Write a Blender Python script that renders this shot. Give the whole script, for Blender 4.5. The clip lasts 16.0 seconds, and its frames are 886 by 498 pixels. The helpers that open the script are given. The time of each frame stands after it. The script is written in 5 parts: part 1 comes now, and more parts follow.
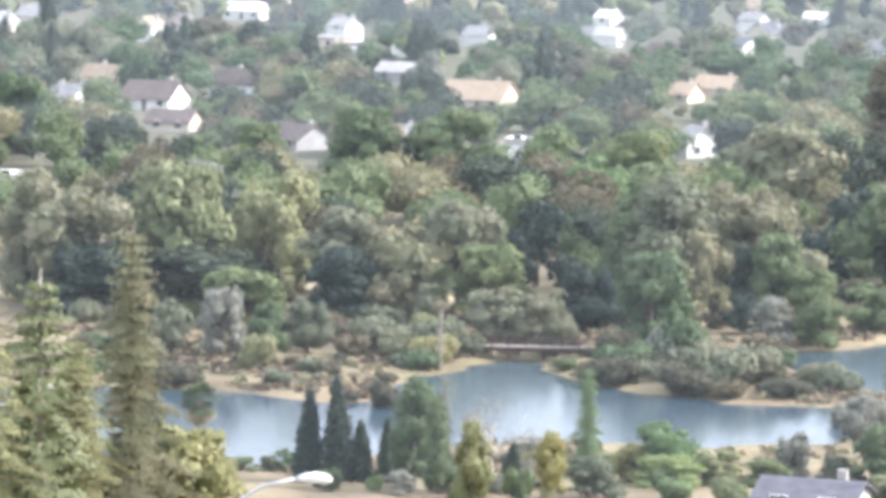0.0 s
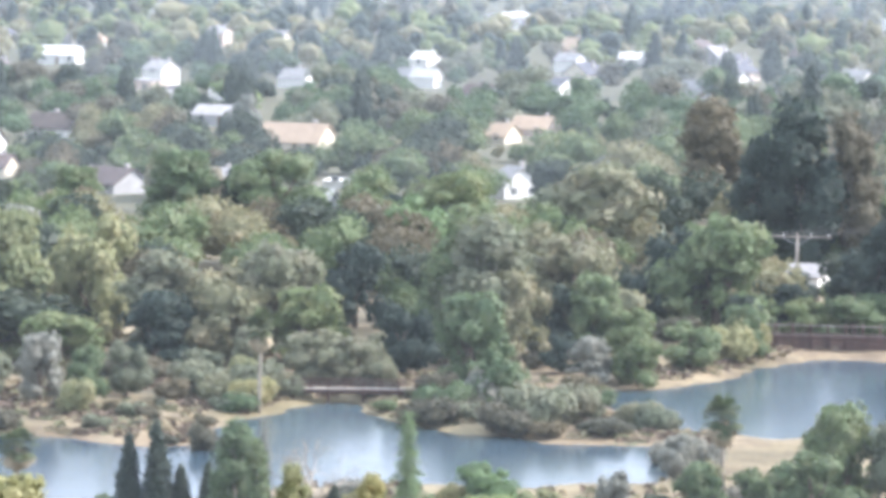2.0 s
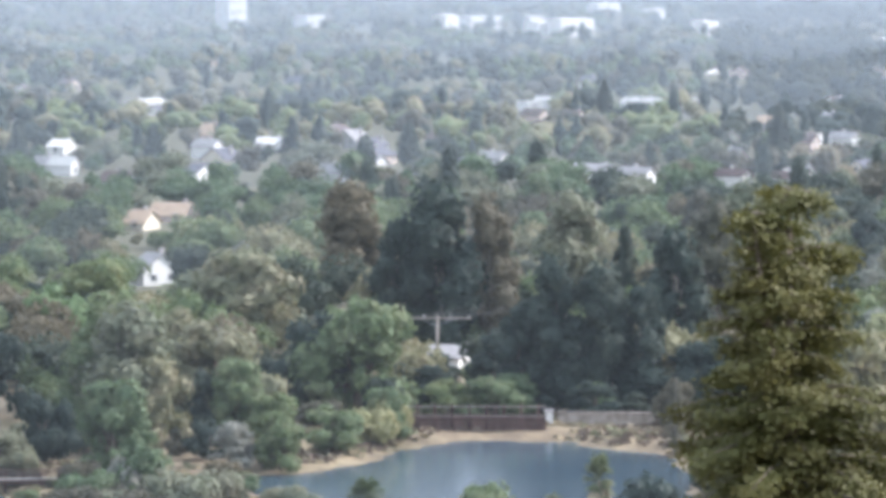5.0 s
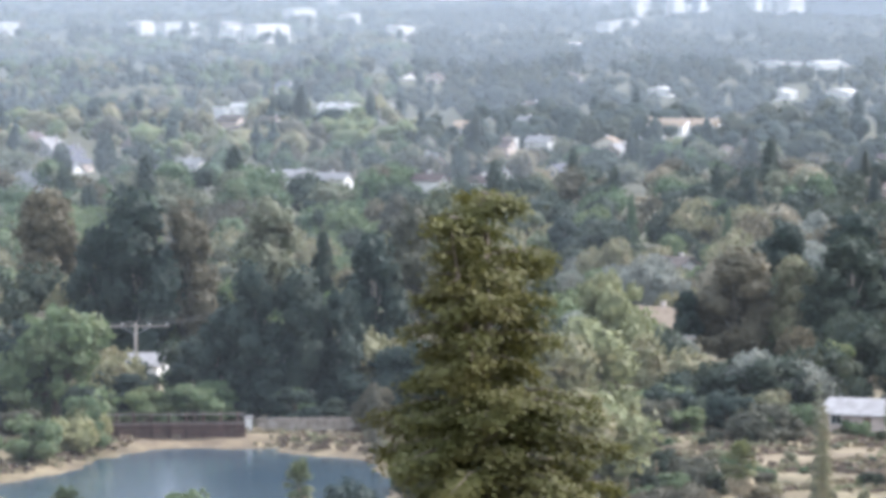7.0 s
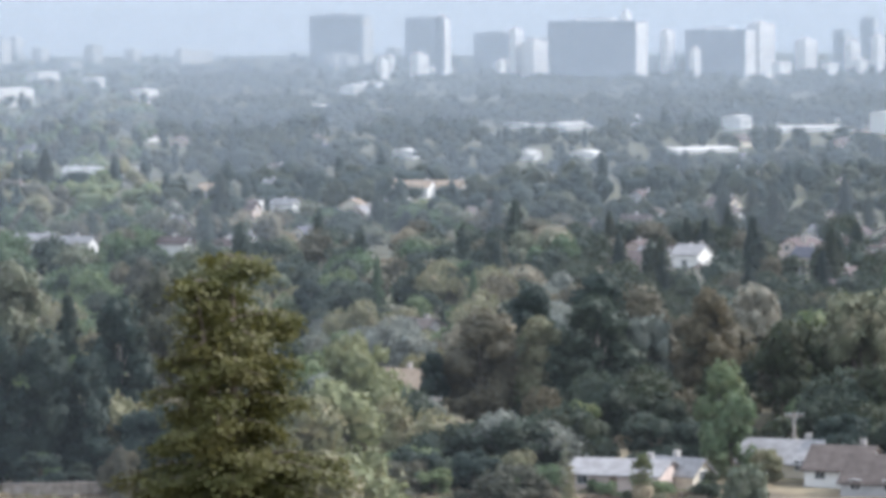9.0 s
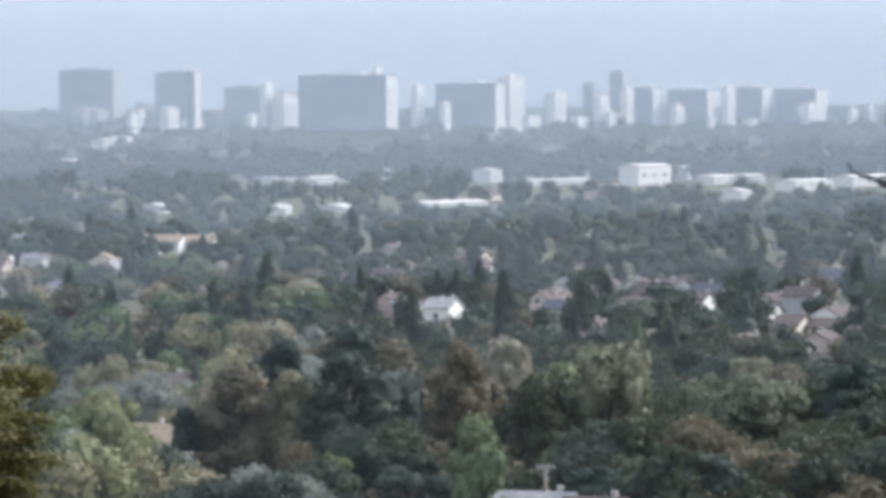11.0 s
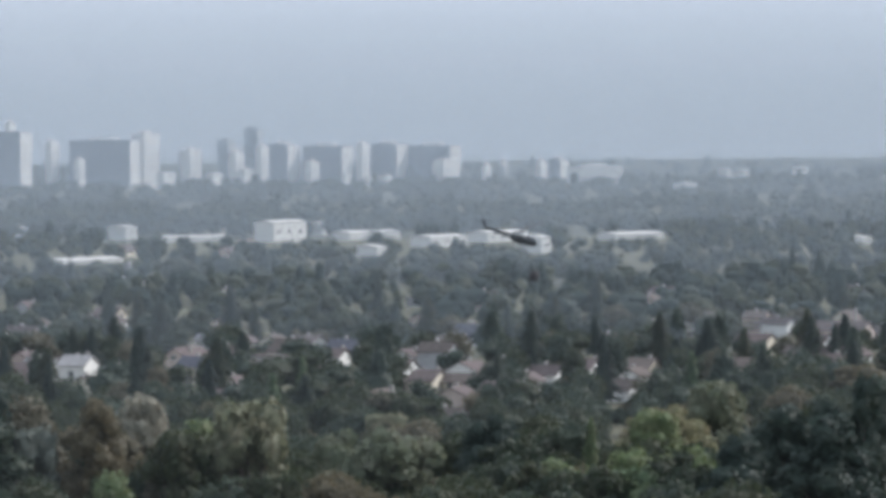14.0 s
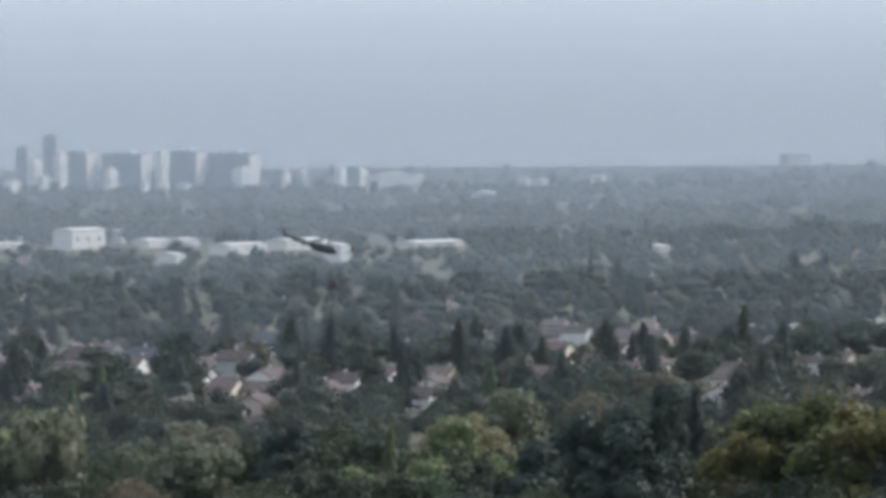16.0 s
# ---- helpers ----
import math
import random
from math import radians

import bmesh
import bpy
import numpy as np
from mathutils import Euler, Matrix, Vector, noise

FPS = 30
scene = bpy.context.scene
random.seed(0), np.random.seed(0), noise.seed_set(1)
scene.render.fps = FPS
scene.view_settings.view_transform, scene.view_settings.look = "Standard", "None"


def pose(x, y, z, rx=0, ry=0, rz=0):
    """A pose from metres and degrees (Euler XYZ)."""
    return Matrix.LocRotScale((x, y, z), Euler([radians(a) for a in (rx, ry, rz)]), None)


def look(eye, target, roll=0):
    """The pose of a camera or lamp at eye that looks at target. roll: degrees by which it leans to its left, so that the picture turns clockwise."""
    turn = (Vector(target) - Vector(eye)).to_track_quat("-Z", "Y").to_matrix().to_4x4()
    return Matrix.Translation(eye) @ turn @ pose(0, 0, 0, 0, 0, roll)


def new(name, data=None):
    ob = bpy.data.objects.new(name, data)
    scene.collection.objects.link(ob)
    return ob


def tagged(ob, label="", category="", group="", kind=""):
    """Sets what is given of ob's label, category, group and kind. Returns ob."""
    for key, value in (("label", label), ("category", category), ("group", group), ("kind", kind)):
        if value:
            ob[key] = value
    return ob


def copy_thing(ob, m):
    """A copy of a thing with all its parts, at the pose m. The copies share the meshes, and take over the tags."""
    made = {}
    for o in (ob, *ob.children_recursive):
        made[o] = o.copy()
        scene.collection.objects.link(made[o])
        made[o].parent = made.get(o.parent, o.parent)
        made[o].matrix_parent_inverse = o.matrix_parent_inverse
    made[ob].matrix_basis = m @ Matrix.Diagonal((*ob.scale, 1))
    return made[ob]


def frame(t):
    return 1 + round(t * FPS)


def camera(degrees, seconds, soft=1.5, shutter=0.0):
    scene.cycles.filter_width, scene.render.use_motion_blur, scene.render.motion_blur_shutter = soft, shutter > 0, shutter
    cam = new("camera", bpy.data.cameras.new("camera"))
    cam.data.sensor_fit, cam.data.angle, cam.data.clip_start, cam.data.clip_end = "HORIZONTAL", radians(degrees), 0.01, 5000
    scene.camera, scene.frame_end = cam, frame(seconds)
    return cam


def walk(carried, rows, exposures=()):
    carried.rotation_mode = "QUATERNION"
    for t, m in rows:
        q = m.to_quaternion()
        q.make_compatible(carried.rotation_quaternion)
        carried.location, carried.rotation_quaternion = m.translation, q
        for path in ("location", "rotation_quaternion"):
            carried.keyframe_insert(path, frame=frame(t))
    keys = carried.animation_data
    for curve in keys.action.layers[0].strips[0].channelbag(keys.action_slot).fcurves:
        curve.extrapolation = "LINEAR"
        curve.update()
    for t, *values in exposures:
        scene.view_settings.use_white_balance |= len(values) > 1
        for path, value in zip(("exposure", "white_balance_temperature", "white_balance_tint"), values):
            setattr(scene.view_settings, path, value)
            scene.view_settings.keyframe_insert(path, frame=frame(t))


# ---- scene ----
# A long-lens pan from a hillside: a lake with wooded banks, a leafy suburb and a hazy downtown.
EYE = (0.0, 0.0, 60.0)


def aim(yaw, pitch, roll):
    """A camera pose on the hill from compass yaw, pitch and roll in degrees."""
    a, p = radians(yaw), radians(pitch)
    way = Vector((math.sin(a) * math.cos(p), math.cos(a) * math.cos(p), math.sin(p)))
    return look(EYE, Vector(EYE) + 100 * way, roll)


cam = camera(11.935, 16.0, soft=4.5)
walk(cam, [
    (0.0, aim(-0.000, -5.649, 1.062)),
    (0.5, aim(0.804, -5.557, 0.902)),
    (1.0, aim(1.172, -5.359, 0.859)),
    (1.5, aim(1.419, -5.133, 0.900)),
    (2.0, aim(2.456, -5.043, 0.784)),
    (2.5, aim(3.891, -5.041, 0.469)),
    (3.0, aim(4.455, -4.775, 0.417)),
    (3.2, aim(4.662, -4.751, 0.511)),
    (5.3, aim(7.922, -3.795, 0.147)),
    (5.5, aim(8.365, -3.816, 0.187)),
    (6.0, aim(9.692, -3.854, 0.120)),
    (6.5, aim(10.624, -3.829, -0.036)),
    (7.0, aim(11.415, -3.773, -0.123)),
    (7.5, aim(12.423, -3.547, -0.158)),
    (8.0, aim(13.391, -3.336, -0.193)),
    (8.5, aim(13.962, -3.171, -0.215)),
    (9.0, aim(14.860, -2.944, -0.287)),
    (9.2, aim(15.264, -2.928, -0.294)),
    (11.3, aim(18.704, -2.158, -0.463)),
    (11.5, aim(19.068, -2.134, -0.497)),
    (12.0, aim(20.359, -2.069, -0.501)),
    (12.5, aim(20.851, -2.011, -0.401)),
    (13.0, aim(21.338, -1.888, -0.415)),
    (13.5, aim(22.694, -1.853, -0.543)),
    (14.0, aim(23.163, -1.513, -0.512)),
    (14.5, aim(23.498, -1.367, -0.460)),
    (15.0, aim(24.047, -1.350, -0.528)),
    (15.5, aim(25.231, -1.365, -0.500)),
    (16.0, aim(25.877, -1.426, -0.384)),
], exposures=[(0, 1.46, 6150, 16.5), (3, 1.48, 5900, 17.5), (5.5, 1.0, 5880, 17), (7.5, 1.04, 5880, 17), (8.5, 0.62, 5900, 15.5), (9, 0.66, 5900, 15.5), (12.5, 0.35, 5960, 15.5), (14.5, 0.06, 5980, 14), (16, 0.05, 5980, 14)])

# ---- world, sun, haze ----
SUN_AZ, SUN_EL = radians(85), radians(36)
world = bpy.data.worlds.new("sky")
world.use_nodes = True
scene.world = world
wn, wl = world.node_tree.nodes, world.node_tree.links
sky = wn.new("ShaderNodeTexSky")
sky.sky_type, sky.sun_disc, sky.sun_elevation, sky.sun_rotation = "NISHITA", False, SUN_EL, SUN_AZ
sky.air_density, sky.dust_density, sky.ozone_density = 1.2, 0.8, 3.0
pale = wn.new("ShaderNodeMix")
pale.data_type = "RGBA"
pale.inputs[0].default_value = 0.97
pale.inputs[7].default_value = (5.45, 6.0, 6.4, 1)
wl.new(sky.outputs[0], pale.inputs[6]), wl.new(pale.outputs[2], wn["Background"].inputs[0])
wn["Background"].inputs[1].default_value = 0.14
sun = new("sun", bpy.data.lights.new("sun", "SUN"))
sun.data.energy, sun.data.angle, sun.data.color = 3.6, radians(0.6), (1.0, 0.93, 0.82)
toward = Vector((math.sin(SUN_AZ) * math.cos(SUN_EL), math.cos(SUN_AZ) * math.cos(SUN_EL), math.sin(SUN_EL)))
sun.matrix_world = look((0, 0, 0), -toward)


# ---- materials ----
def material(name):
    m = bpy.data.materials.new(name)
    m.use_nodes = True
    return m, m.node_tree.nodes, m.node_tree.links, m.node_tree.nodes["Principled BSDF"]


def ramp(nodes, links, source, colours):
    r = nodes.new("ShaderNodeValToRGB")
    while len(r.color_ramp.elements) < len(colours):
        r.color_ramp.elements.new(0.5)
    for e, (p, c) in zip(r.color_ramp.elements, colours):
        e.position, e.color = p, (*c, 1)
    links.new(source, r.inputs[0])
    return r


def noise_node(nodes, links, scale, detail=4, object_space=True):
    tc, n = nodes.new("ShaderNodeTexCoord"), nodes.new("ShaderNodeTexNoise")
    links.new(tc.outputs["Object"], n.inputs["Vector"])
    n.inputs["Scale"].default_value, n.inputs["Detail"].default_value = scale, detail
    return n


def mixed(nodes, links, fac, a, b, kind="MIX"):
    m = nodes.new("ShaderNodeMix")
    m.data_type, m.blend_type = "RGBA", kind
    if isinstance(fac, float):
        m.inputs[0].default_value = fac
    else:
        links.new(fac, m.inputs[0])
    for i, v in ((6, a), (7, b)):
        if isinstance(v, tuple):
            m.inputs[i].default_value = (*v, 1)
        else:
            links.new(v, m.inputs[i])
    return m.outputs[2]


def leaf_material(name, dark, light, dry):
    """Foliage: two greens by clump, a dry tint by tree, some light let through."""
    m, n, l, p = material(name)
    geo, info = n.new("ShaderNodeNewGeometry"), n.new("ShaderNodeObjectInfo")
    big = noise_node(n, l, 0.35, 3)
    calm = ramp(n, l, geo.outputs["Random Per Island"], [(0.0, (0.32, 0.32, 0.32)), (1.0, (0.66, 0.66, 0.66))])
    c = mixed(n, l, calm.outputs[0], dark, light)
    spread = ramp(n, l, big.outputs[0], [(0.45, (0, 0, 0)), (0.75, (0.7, 0.7, 0.7))])
    c = mixed(n, l, spread.outputs[0], c, dry)
    tint = ramp(n, l, info.outputs["Random"], [(0.0, (0.72, 0.80, 0.80)), (0.5, (1, 1, 1)), (1.0, (1.25, 1.12, 0.95))])
    c = mixed(n, l, 1.0, c, tint.outputs[0], "MULTIPLY")
    l.new(c, p.inputs["Base Color"])
    p.inputs["Roughness"].default_value = 0.62
    p.inputs["Specular IOR Level"].default_value = 0.35
    tr, mx = n.new("ShaderNodeBsdfTranslucent"), n.new("ShaderNodeMixShader")
    l.new(c, tr.inputs[0])
    mx.inputs[0].default_value = 0.36
    l.new(p.outputs[0], mx.inputs[1]), l.new(tr.outputs[0], mx.inputs[2])
    l.new(mx.outputs[0], n["Material Output"].inputs[0])
    return m


def surface(name, a, b, scale=1.0, rough=0.8, bump=0.3, metal=0.0, fine=8.0, vary=0.0):
    """A worn surface: two tones in patches, finer grain over them and a matching relief."""
    m, n, l, p = material(name)
    big, small = noise_node(n, l, scale), noise_node(n, l, scale * fine, 6)
    r = ramp(n, l, big.outputs[0], [(0.35, a), (0.68, b)])
    g = ramp(n, l, small.outputs[0], [(0.3, (0.82, 0.82, 0.82)), (0.7, (1.08, 1.08, 1.08))])
    c = mixed(n, l, 1.0, r.outputs[0], g.outputs[0], "MULTIPLY")
    if vary:
        info = n.new("ShaderNodeObjectInfo")
        t = ramp(n, l, info.outputs["Random"], [(0.0, (1 - vary,) * 3), (1.0, (1 + vary,) * 3)])
        c = mixed(n, l, 1.0, c, t.outputs[0], "MULTIPLY")
    l.new(c, p.inputs["Base Color"])
    p.inputs["Roughness"].default_value, p.inputs["Metallic"].default_value = rough, metal
    if bump:
        bn = n.new("ShaderNodeBump")
        bn.inputs["Strength"].default_value, bn.inputs["Distance"].default_value = bump, 0.05
        l.new(small.outputs[0], bn.inputs["Height"]), l.new(bn.outputs[0], p.inputs["Normal"])
    return m


LEAF = {
    "green": leaf_material("leaf_green", (0.072, 0.108, 0.055), (0.169, 0.236, 0.115), (0.222, 0.235, 0.135)),
    "fresh": leaf_material("leaf_fresh", (0.108, 0.167, 0.074), (0.246, 0.340, 0.152), (0.254, 0.307, 0.161)),
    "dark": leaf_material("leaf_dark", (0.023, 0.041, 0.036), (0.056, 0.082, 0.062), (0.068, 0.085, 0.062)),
    "olive": leaf_material("leaf_olive", (0.116, 0.136, 0.085), (0.243, 0.257, 0.170), (0.270, 0.243, 0.177)),
    "yellow": leaf_material("leaf_yellow", (0.164, 0.184, 0.091), (0.375, 0.375, 0.194), (0.382, 0.343, 0.195)),
    "brown": leaf_material("leaf_brown", (0.080, 0.077, 0.053), (0.158, 0.148, 0.102), (0.165, 0.146, 0.100)),
    "grey": leaf_material("leaf_grey", (0.173, 0.179, 0.153), (0.342, 0.342, 0.289), (0.332, 0.306, 0.252)),
    "gold": leaf_material("leaf_gold", (0.050, 0.061, 0.020), (0.150, 0.154, 0.052), (0.150, 0.132, 0.047)),
    # darkened green: the shade of backlit trees put into the leaf colour
    "deep": leaf_material("leaf_backlit", (0.024, 0.036, 0.020), (0.055, 0.075, 0.038), (0.075, 0.075, 0.045)),
}
BARK = surface("bark", (0.09, 0.07, 0.055), (0.2, 0.16, 0.12), 2.0, 0.9, 0.6)
PALE_BARK = surface("pale_bark", (0.22, 0.19, 0.15), (0.42, 0.38, 0.32), 2.0, 0.9, 0.5)
FROND = leaf_material("palm_frond", (0.055, 0.08, 0.034), (0.155, 0.18, 0.08), (0.18, 0.165, 0.09))
DRY_FROND = surface("dry_frond", (0.25, 0.20, 0.12), (0.45, 0.38, 0.26), 3.0)
WALL = {
    "white": surface("white_stucco", (0.74, 0.73, 0.70), (0.82, 0.81, 0.79), 0.6, 0.8, 0.15),
    "cream": surface("cream_stucco", (0.60, 0.54, 0.43), (0.70, 0.64, 0.53), 0.6, 0.8, 0.15),
    "grey": surface("grey_siding", (0.36, 0.36, 0.37), (0.46, 0.46, 0.46), 0.6, 0.8, 0.2),
    "pink": surface("pinkish_stucco", (0.52, 0.42, 0.37), (0.64, 0.54, 0.48), 0.6, 0.8, 0.15),
}
ROOF = {
    "tan": surface("tan_shingle", (0.30, 0.225, 0.16), (0.40, 0.31, 0.225), 0.8, 0.9, 0.5),
    "brown": surface("brown_shingle", (0.085, 0.066, 0.058), (0.14, 0.112, 0.098), 0.8, 0.9, 0.5),
    "red": surface("red_tile_roof", (0.085, 0.062, 0.060), (0.135, 0.102, 0.096), 0.8, 0.85, 0.5),
    "grey": surface("grey_shingle", (0.24, 0.23, 0.23), (0.36, 0.35, 0.35), 0.8, 0.9, 0.5),
    "slate": surface("slate_roof", (0.075, 0.075, 0.095), (0.12, 0.12, 0.145), 0.8, 0.8, 0.4),
    "pale": surface("pale_gravel_roof", (0.60, 0.58, 0.54), (0.74, 0.72, 0.68), 0.8, 0.9, 0.3),
}
TRIM = surface("white_trim", (0.70, 0.70, 0.68), (0.80, 0.80, 0.78), 2.0, 0.6, 0.0)
GLASS = surface("window_glass", (0.03, 0.04, 0.05), (0.06, 0.07, 0.08), 0.5, 0.08, 0.0)
DOOR = surface("painted_door", (0.16, 0.10, 0.07), (0.22, 0.14, 0.10), 1.5, 0.6, 0.1)
TIMBER = surface("old_timber", (0.062, 0.034, 0.031), (0.118, 0.067, 0.057), 1.2, 0.9, 0.5, vary=0.3)
GREY_WOOD = surface("grey_wood", (0.22, 0.19, 0.16), (0.36, 0.32, 0.28), 1.2, 0.9, 0.5, vary=0.2)
POLE_WOOD = surface("pole_wood", (0.25, 0.22, 0.19), (0.38, 0.34, 0.30), 1.0, 0.9, 0.4)
CONCRETE = surface("concrete", (0.34, 0.32, 0.30), (0.46, 0.44, 0.41), 0.7, 0.9, 0.3)
METAL = surface("grey_metal", (0.42, 0.43, 0.44), (0.55, 0.56, 0.57), 1.0, 0.45, 0.0, 0.4)
WIRE = surface("cable", (0.04, 0.04, 0.04), (0.08, 0.08, 0.08), 2.0, 0.6, 0.0)
HELI_DARK = surface("dark_paint", (0.020, 0.022, 0.026), (0.035, 0.037, 0.042), 1.5, 0.35, 0.0)
HELI_WHITE = surface("white_paint", (0.66, 0.66, 0.66), (0.78, 0.78, 0.78), 1.5, 0.35, 0.0)
BUCKET = surface("bucket_cloth", (0.035, 0.030, 0.030), (0.06, 0.05, 0.05), 2.0, 0.8, 0.2)
# on grey towers these two also colour the sunlit side and shaded front
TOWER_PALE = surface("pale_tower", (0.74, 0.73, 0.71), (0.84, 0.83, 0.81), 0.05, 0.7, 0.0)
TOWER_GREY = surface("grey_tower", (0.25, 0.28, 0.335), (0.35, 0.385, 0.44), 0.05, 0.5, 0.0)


def ground_material():
    """Dry grass with bare earth, browner patches and scrubby green."""
    m, n, l, p = material("dry_ground")
    big, mid, fine = noise_node(n, l, 0.02, 5), noise_node(n, l, 0.11, 6), noise_node(n, l, 1.3, 6)
    a = ramp(n, l, mid.outputs[0], [(0.36, (0.10, 0.074, 0.052)), (0.5, (0.20, 0.152, 0.098)), (0.66, (0.31, 0.258, 0.17))])
    b = ramp(n, l, big.outputs[0], [(0.42, (0, 0, 0)), (0.66, (0.55, 0.55, 0.55))])
    c = mixed(n, l, b.outputs[0], a.outputs[0], (0.16, 0.15, 0.07))
    tc, away, green = n.new("ShaderNodeTexCoord"), n.new("ShaderNodeVectorMath"), n.new("ShaderNodeMapRange")
    away.operation = "LENGTH"
    l.new(tc.outputs["Object"], away.inputs[0]), l.new(away.outputs["Value"], green.inputs[0])
    green.inputs[1].default_value, green.inputs[2].default_value, green.inputs[4].default_value = 560, 760, 0.85
    c = mixed(n, l, green.outputs[0], c, (0.075, 0.08, 0.045))
    g = ramp(n, l, fine.outputs[0], [(0.3, (0.7, 0.7, 0.7)), (0.7, (1.15, 1.12, 1.05))])
    l.new(mixed(n, l, 1.0, c, g.outputs[0], "MULTIPLY"), p.inputs["Base Color"])
    p.inputs["Roughness"].default_value = 0.95
    bn = n.new("ShaderNodeBump")
    bn.inputs["Strength"].default_value, bn.inputs["Distance"].default_value = 0.5, 0.2
    l.new(fine.outputs[0], bn.inputs["Height"]), l.new(bn.outputs[0], p.inputs["Normal"])
    return m


def water_material():
    m, n, l, p = material("lake_water")
    big = noise_node(n, l, 0.02, 3)
    r = ramp(n, l, big.outputs[0], [(0.3, (0.035, 0.060, 0.085)), (0.7, (0.060, 0.090, 0.105))])
    l.new(r.outputs[0], p.inputs["Base Color"])
    p.inputs["Roughness"].default_value, p.inputs["IOR"].default_value = 0.16, 1.33
    rip = noise_node(n, l, 0.9, 4)
    bn = n.new("ShaderNodeBump")
    bn.inputs["Strength"].default_value, bn.inputs["Distance"].default_value = 0.35, 0.06
    l.new(rip.outputs[0], bn.inputs["Height"]), l.new(bn.outputs[0], p.inputs["Normal"])
    return m


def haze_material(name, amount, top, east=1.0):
    """Stand-in for valley haze: a part-clear pale sheet lit by sun and sky, fading with height and towards +x."""
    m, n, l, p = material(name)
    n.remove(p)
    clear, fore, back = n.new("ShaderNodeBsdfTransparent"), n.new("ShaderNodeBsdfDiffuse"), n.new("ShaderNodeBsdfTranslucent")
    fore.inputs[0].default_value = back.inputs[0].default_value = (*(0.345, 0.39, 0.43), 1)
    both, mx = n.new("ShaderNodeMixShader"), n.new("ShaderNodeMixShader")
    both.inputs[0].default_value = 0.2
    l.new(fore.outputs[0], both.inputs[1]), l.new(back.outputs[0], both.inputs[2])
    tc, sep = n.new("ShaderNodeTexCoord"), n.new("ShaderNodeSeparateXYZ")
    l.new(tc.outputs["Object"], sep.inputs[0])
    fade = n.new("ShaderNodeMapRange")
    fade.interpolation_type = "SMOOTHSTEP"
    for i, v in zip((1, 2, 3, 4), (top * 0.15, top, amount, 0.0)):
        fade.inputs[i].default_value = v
    # weaker towards +x, so near trees on the right stay dark
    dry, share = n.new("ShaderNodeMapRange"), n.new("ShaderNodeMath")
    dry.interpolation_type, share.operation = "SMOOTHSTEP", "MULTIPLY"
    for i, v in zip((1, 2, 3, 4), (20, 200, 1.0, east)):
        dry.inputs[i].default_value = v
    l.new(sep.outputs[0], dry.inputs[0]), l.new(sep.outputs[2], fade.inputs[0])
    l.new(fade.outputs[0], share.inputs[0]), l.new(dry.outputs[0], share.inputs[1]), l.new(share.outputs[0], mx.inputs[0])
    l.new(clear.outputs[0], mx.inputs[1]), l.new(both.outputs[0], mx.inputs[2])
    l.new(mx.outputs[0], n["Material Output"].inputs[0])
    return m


# ---- plan ----
def at(az, r, z=0.0):
    """A place by its bearing in degrees and its distance from the hill."""
    a = radians(az)
    return Vector((r * math.sin(a), r * math.cos(a), z))


HILL = ([0, 8, 60, 110, 200, 300, 390], [58.3, 58.0, 43.0, 34.0, 20.0, 8.0, 0.8])
PLAIN = ([390, 1500, 2500, 3500, 4300, 4700, 4950], [0.8, 0.8, 4.0, 8.0, 12.0, 20.0, 32.0])
LAKE_A = [(-7.19, 454.0), (-3.83, 451.0), (-2.38, 446.0), (-0.76, 439.0), (-0.56, 456.0), (0.48, 476.0), (1.1, 480.0), (1.63, 464.0), (2.78, 453.0), (3.93, 447.0), (5.31, 445.0), (5.52, 448.0), (5.9, 437.0), (5.71, 426.0), (5.02, 418.0), (3.54, 413.0), (1.23, 414.0), (-0.7, 405.0), (-2.4, 395.0), (-3.17, 393.0), (-7.23, 393.0)]
LAKE_B = [(4.79, 482.0), (4.87, 493.0), (5.71, 500.0), (6.52, 507.0), (6.94, 525.0), (8.17, 533.0), (9.02, 529.0), (9.71, 520.0), (10.59, 514.0), (10.67, 476.0), (10.01, 458.0), (6.94, 454.0), (5.63, 456.0), (5.29, 460.0)]


def land(r):
    return np.where(np.asarray(r) < 390, np.interp(r, *HILL), np.interp(r, *PLAIN))


def shore_distance(x, y, poly):
    """Signed distance to a shoreline, positive on land."""
    pts = [at(a, r) for a, r in poly]
    best, inside = np.full(x.shape, 1e9), np.zeros(x.shape, bool)
    for p, q in zip(pts, pts[1:] + pts[:1]):
        ex, ey = q.x - p.x, q.y - p.y
        t = np.clip(((x - p.x) * ex + (y - p.y) * ey) / (ex * ex + ey * ey), 0, 1)
        best = np.minimum(best, np.hypot(x - p.x - t * ex, y - p.y - t * ey))
        if abs(ey) > 1e-9:
            inside ^= ((p.y > y) != (q.y > y)) & (x < p.x + (y - p.y) * ex / ey)
    return np.where(inside, -best, best)


def ground_z(x, y):
    x, y = np.atleast_1d(np.asarray(x, float)), np.atleast_1d(np.asarray(y, float))
    z = land(np.hypot(x, y)).astype(float)
    wob = 1.2 * np.sin(x * 0.41 + 1.3 * np.sin(y * 0.23)) + 0.7 * np.sin(y * 0.83 + x * 0.57)
    d = np.minimum(shore_distance(x, y, LAKE_A), shore_distance(x, y, LAKE_B)) + wob
    bank = np.clip(d * 0.16, -1.5, 1.0)
    bump = 0.12 * np.sin(x * 0.19) * np.sin(y * 0.15) + 0.08 * np.sin(x * 0.7 + y * 0.4)
    near = np.hypot(x, y) < 700
    return np.where(near & (d < 7), np.minimum(z + bump, bank), z + bump)


def height_at(p):
    return float(ground_z(p.x, p.y)[0])


